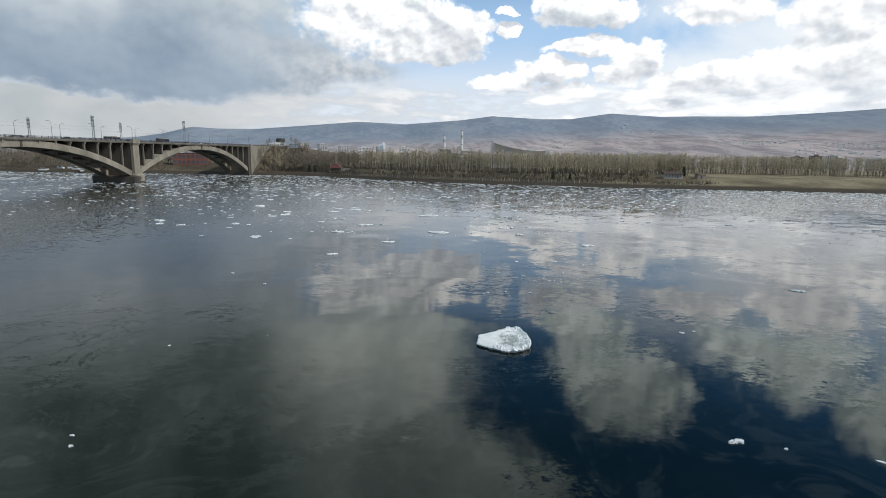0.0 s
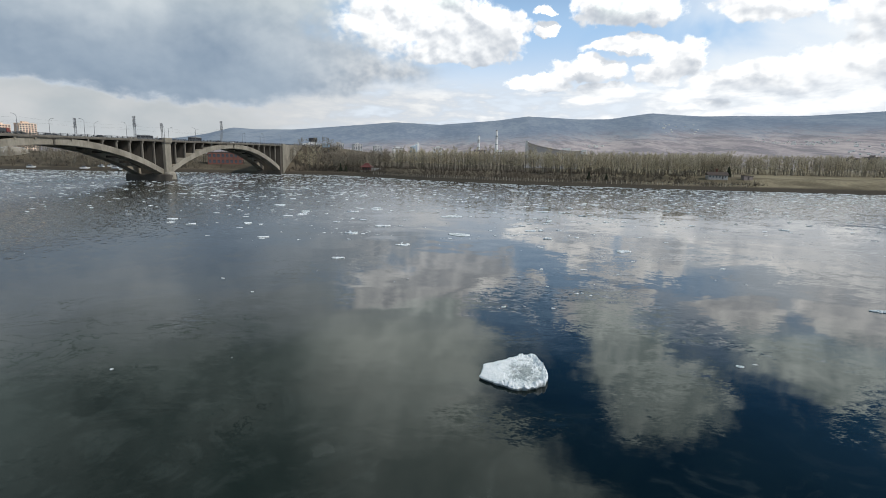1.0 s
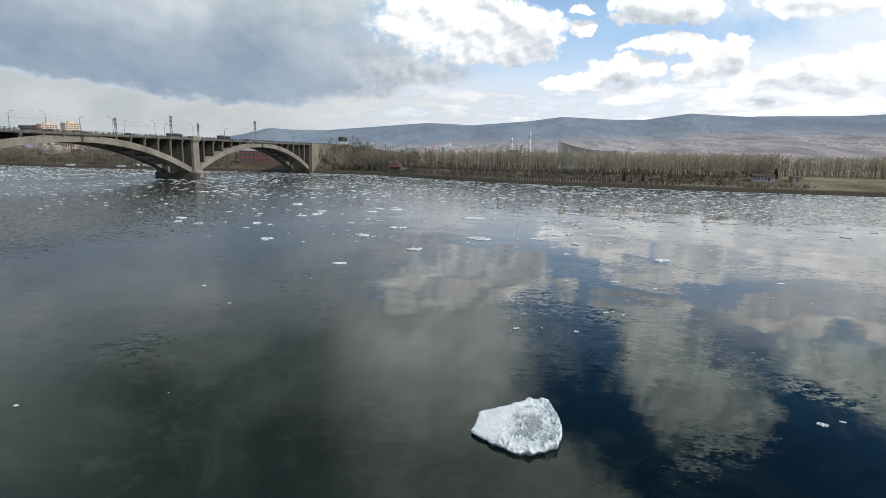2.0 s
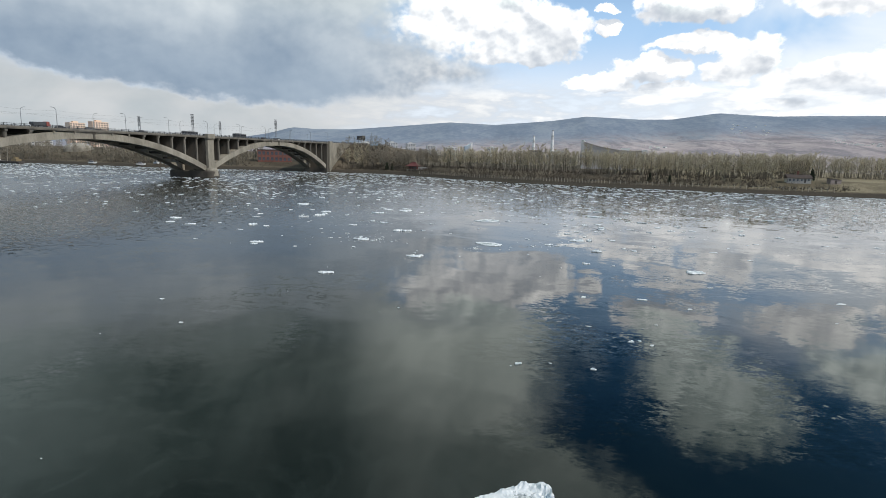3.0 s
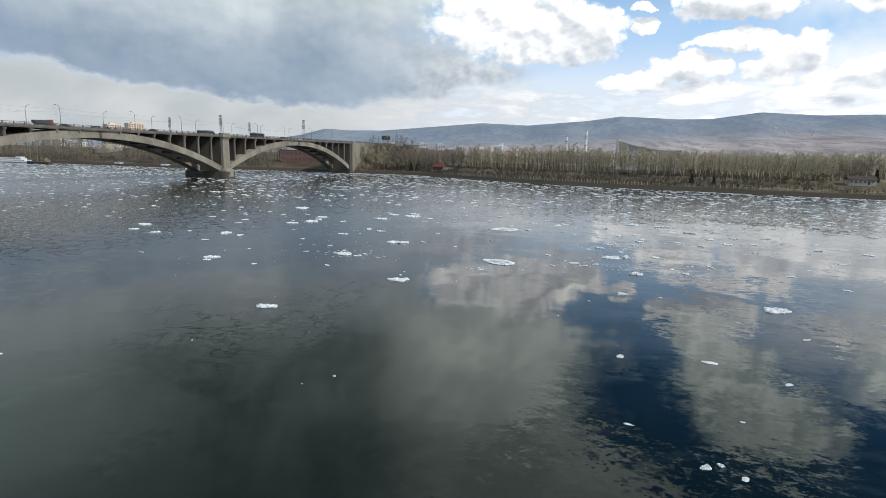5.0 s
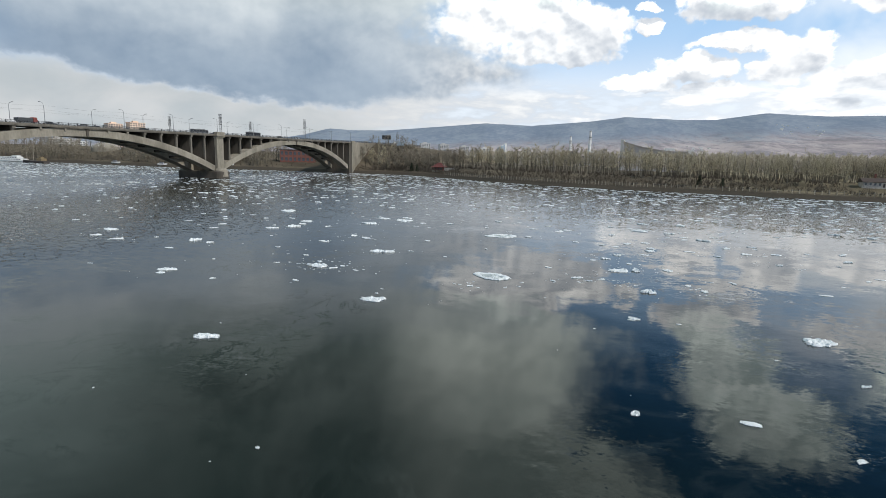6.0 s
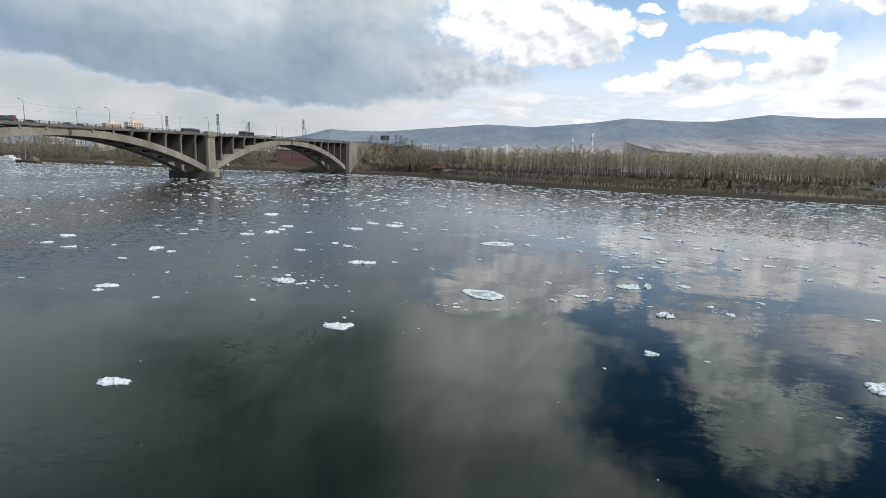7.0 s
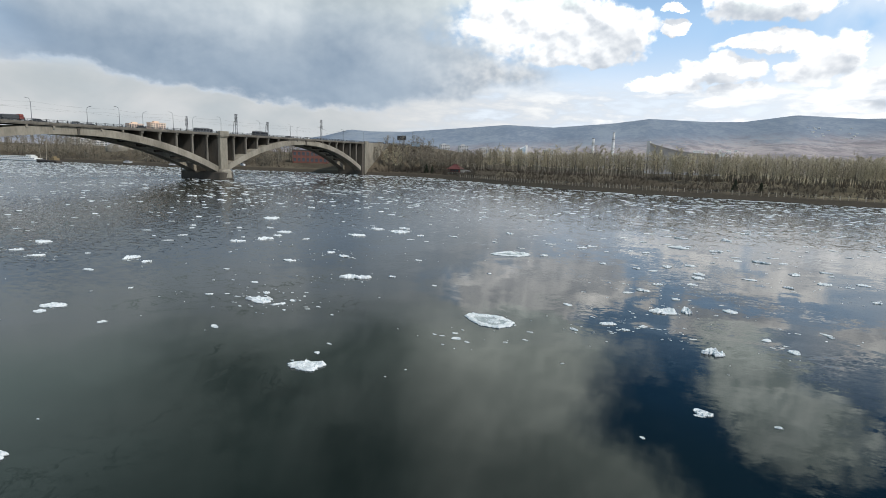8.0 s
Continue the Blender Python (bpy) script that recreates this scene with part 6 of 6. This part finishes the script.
def build_floes():
    rng = np.random.default_rng(8)
    models = [finish(floe_mesh(rng, 10, 40, 0.26 + 0.025 * i, 0.07 + 0.006 * i, 1.1 + 0.2 * (i % 4), 1.0), "ice_floe", ICE) for i in range(12)]
    pan = finish(floe_mesh(rng, 14, 60, 0.16, 0.075, 1.5, 0.9, 0.55), "ice_floe", ICE_SLUSH)
    taken = []

    def lay(x, y, w, label):
        ob = new("ice_floe", models[int(rng.integers(len(models)))])
        k = w / 1.6
        ob.matrix_world = pose(x, y, 0.0, 0, 0, rng.normal(0, 30) + 180 * int(rng.integers(2))) @ Matrix.Diagonal((k, k * (0.75 + 0.4 * rng.random()), min(max(k, 0.6), 1.9), 1))
        tagged(ob, label, "ice floe", "ice floes drifting on the river")
        taken.append((x, y))

    for x, y, w, turn in ((-1.1, 125.1, 3.4, -38), (-4.6, 162.5, 4.2, 14)):
        ob = new("ice_floe", pan)
        ob.matrix_world = pose(x, y, 0.0, 0, 0, turn) @ Matrix.Diagonal((w, w, 1.7, 1))
        tagged(ob, "flat grey pan of slush ice with a white rim", "ice floe", "ice floes drifting on the river")
        taken.append((x, y))
    for row in (FLOES_NEAR, FLOES_MID, FLOES_FAR):
        for x, y, w in row:
            lay(x, y, w, "broad white ice floe with crumbled edges" if w > 2.4 else "small white ice floe with ragged edges" if w > 0.9 else "small lump of white ice on dark water")

    def share(x, y):
        """Part of the river covered by ice, thin near the lower reach and thick along the island."""
        v = float(shore(x)) - y
        near = float(np.interp(y, (20, 70, 110, 140, 180, 230, 300, 420), (0.0, 0.0004, 0.003, 0.009, 0.028, 0.058, 0.095, 0.11)))
        edge = float(np.interp(v, (0, 3, 20, 60), (2.6, 2.4, 1.5, 1.0)))
        side = float(np.interp(x, (-400, -120, -60, 0, 60), (1.5, 1.1, 1.0, 1.15, 1.9)))
        field = 0.35 + 1.3 * max(0.0, 0.5 + 0.9 * noise.noise(Vector((x * 0.028, y * 0.028, 4.0))))
        return near * edge * side * field

    # plates that can be told apart
    count = 0
    while count < 220:
        x, y = -130 + 240 * rng.random(), 118 + 130 * rng.random()
        if y > float(shore(x)) - 4 or rng.random() > share(x, y) * 18 or min(abs(x - a) + abs(y - b) for a, b in taken) < 2.2:
            continue
        w = 0.7 + 1.9 * rng.random() ** 2.2
        lay(x, y, w, "small white ice floe with ragged edges" if w > 0.9 else "small lump of white ice on dark water")
        count += 1
    # countless further plates and crumbs
    base = []
    for i in range(8):
        bm = floe_mesh(rng, 1, 6, 0.34, 0.10, 1.6, 0.7)
        bm.verts.ensure_lookup_table()
        bm.verts.index_update()
        base.append((np.array([v.co[:] for v in bm.verts]), [[v.index for v in f.verts] for f in bm.faces]))
        bm.free()
    cos, faces, start = [], [], 0
    tries = 0
    def put(x, y, w, flat):
        nonlocal start
        co, fs = base[int(rng.integers(len(base)))]
        a = rng.normal(0, 0.7) + math.pi * int(rng.integers(2))
        c, s = math.cos(a), math.sin(a)
        k = w / 1.3
        o = np.stack([(co[:, 0] * c - co[:, 1] * s) * k + x, (co[:, 0] * s + co[:, 1] * c) * k * 0.85 + y, co[:, 2] * min(max(k, 0.35), flat)], 1)
        cos.append(o)
        faces.extend([[i + start for i in f] for f in fs])
        start += len(co)
    while len(cos) < 27000:
        y = 60 + 460 * rng.random()
        x = -560 + 920 * rng.random()
        if abs(x) > 60 + y * 1.25 or y > float(shore(x)) + 0.5 or rng.random() > share(x, y) * 5.2:
            continue
        s = (x - BR_X) * BR_DIR[0] + (y - BR_Y) * BR_DIR[1]
        w = (x - BR_X) * BR_DIR[1] - (y - BR_Y) * BR_DIR[0]
        if abs(s) < 6.5 and -28 < w < 5:
            continue
        big = float(np.interp(y, (60, 150, 300), (0.4, 0.6, 0.95)))
        put(x, y, big * (0.2 + 2.8 * rng.random() ** 4.8), 1.5)
    # crumbs strewn round the plates that are placed to fit the camera's view
    for x, y in taken[:70]:
        for _ in range(int(rng.integers(5, 19)) if y > 118 else 1):
            put(x + rng.normal(0, 3.0), y + rng.normal(0, 1.9), 0.10 + 0.42 * rng.random() ** 2, 0.9)
    # shore ice, stranded in a broken line along the bank
    for _ in range(1300):
        x = -175 + 470 * rng.random()
        if noise.noise(Vector((x * 0.05, 3.0, 0.0))) > -0.1:
            put(x, float(shore(x)) - 3 + 3.2 * rng.random(), 0.4 + 1.8 * rng.random() ** 2.5, 1.8)
    me = bpy.data.meshes.new("brash_ice")
    me.from_pydata(np.concatenate(cos).tolist(), [], faces)
    me.materials.append(ICE_BRASH)
    tagged(new("brash_ice", me), "scattered white plates and crumbs of river ice", "brash ice", kind="stuff")


build_floes()
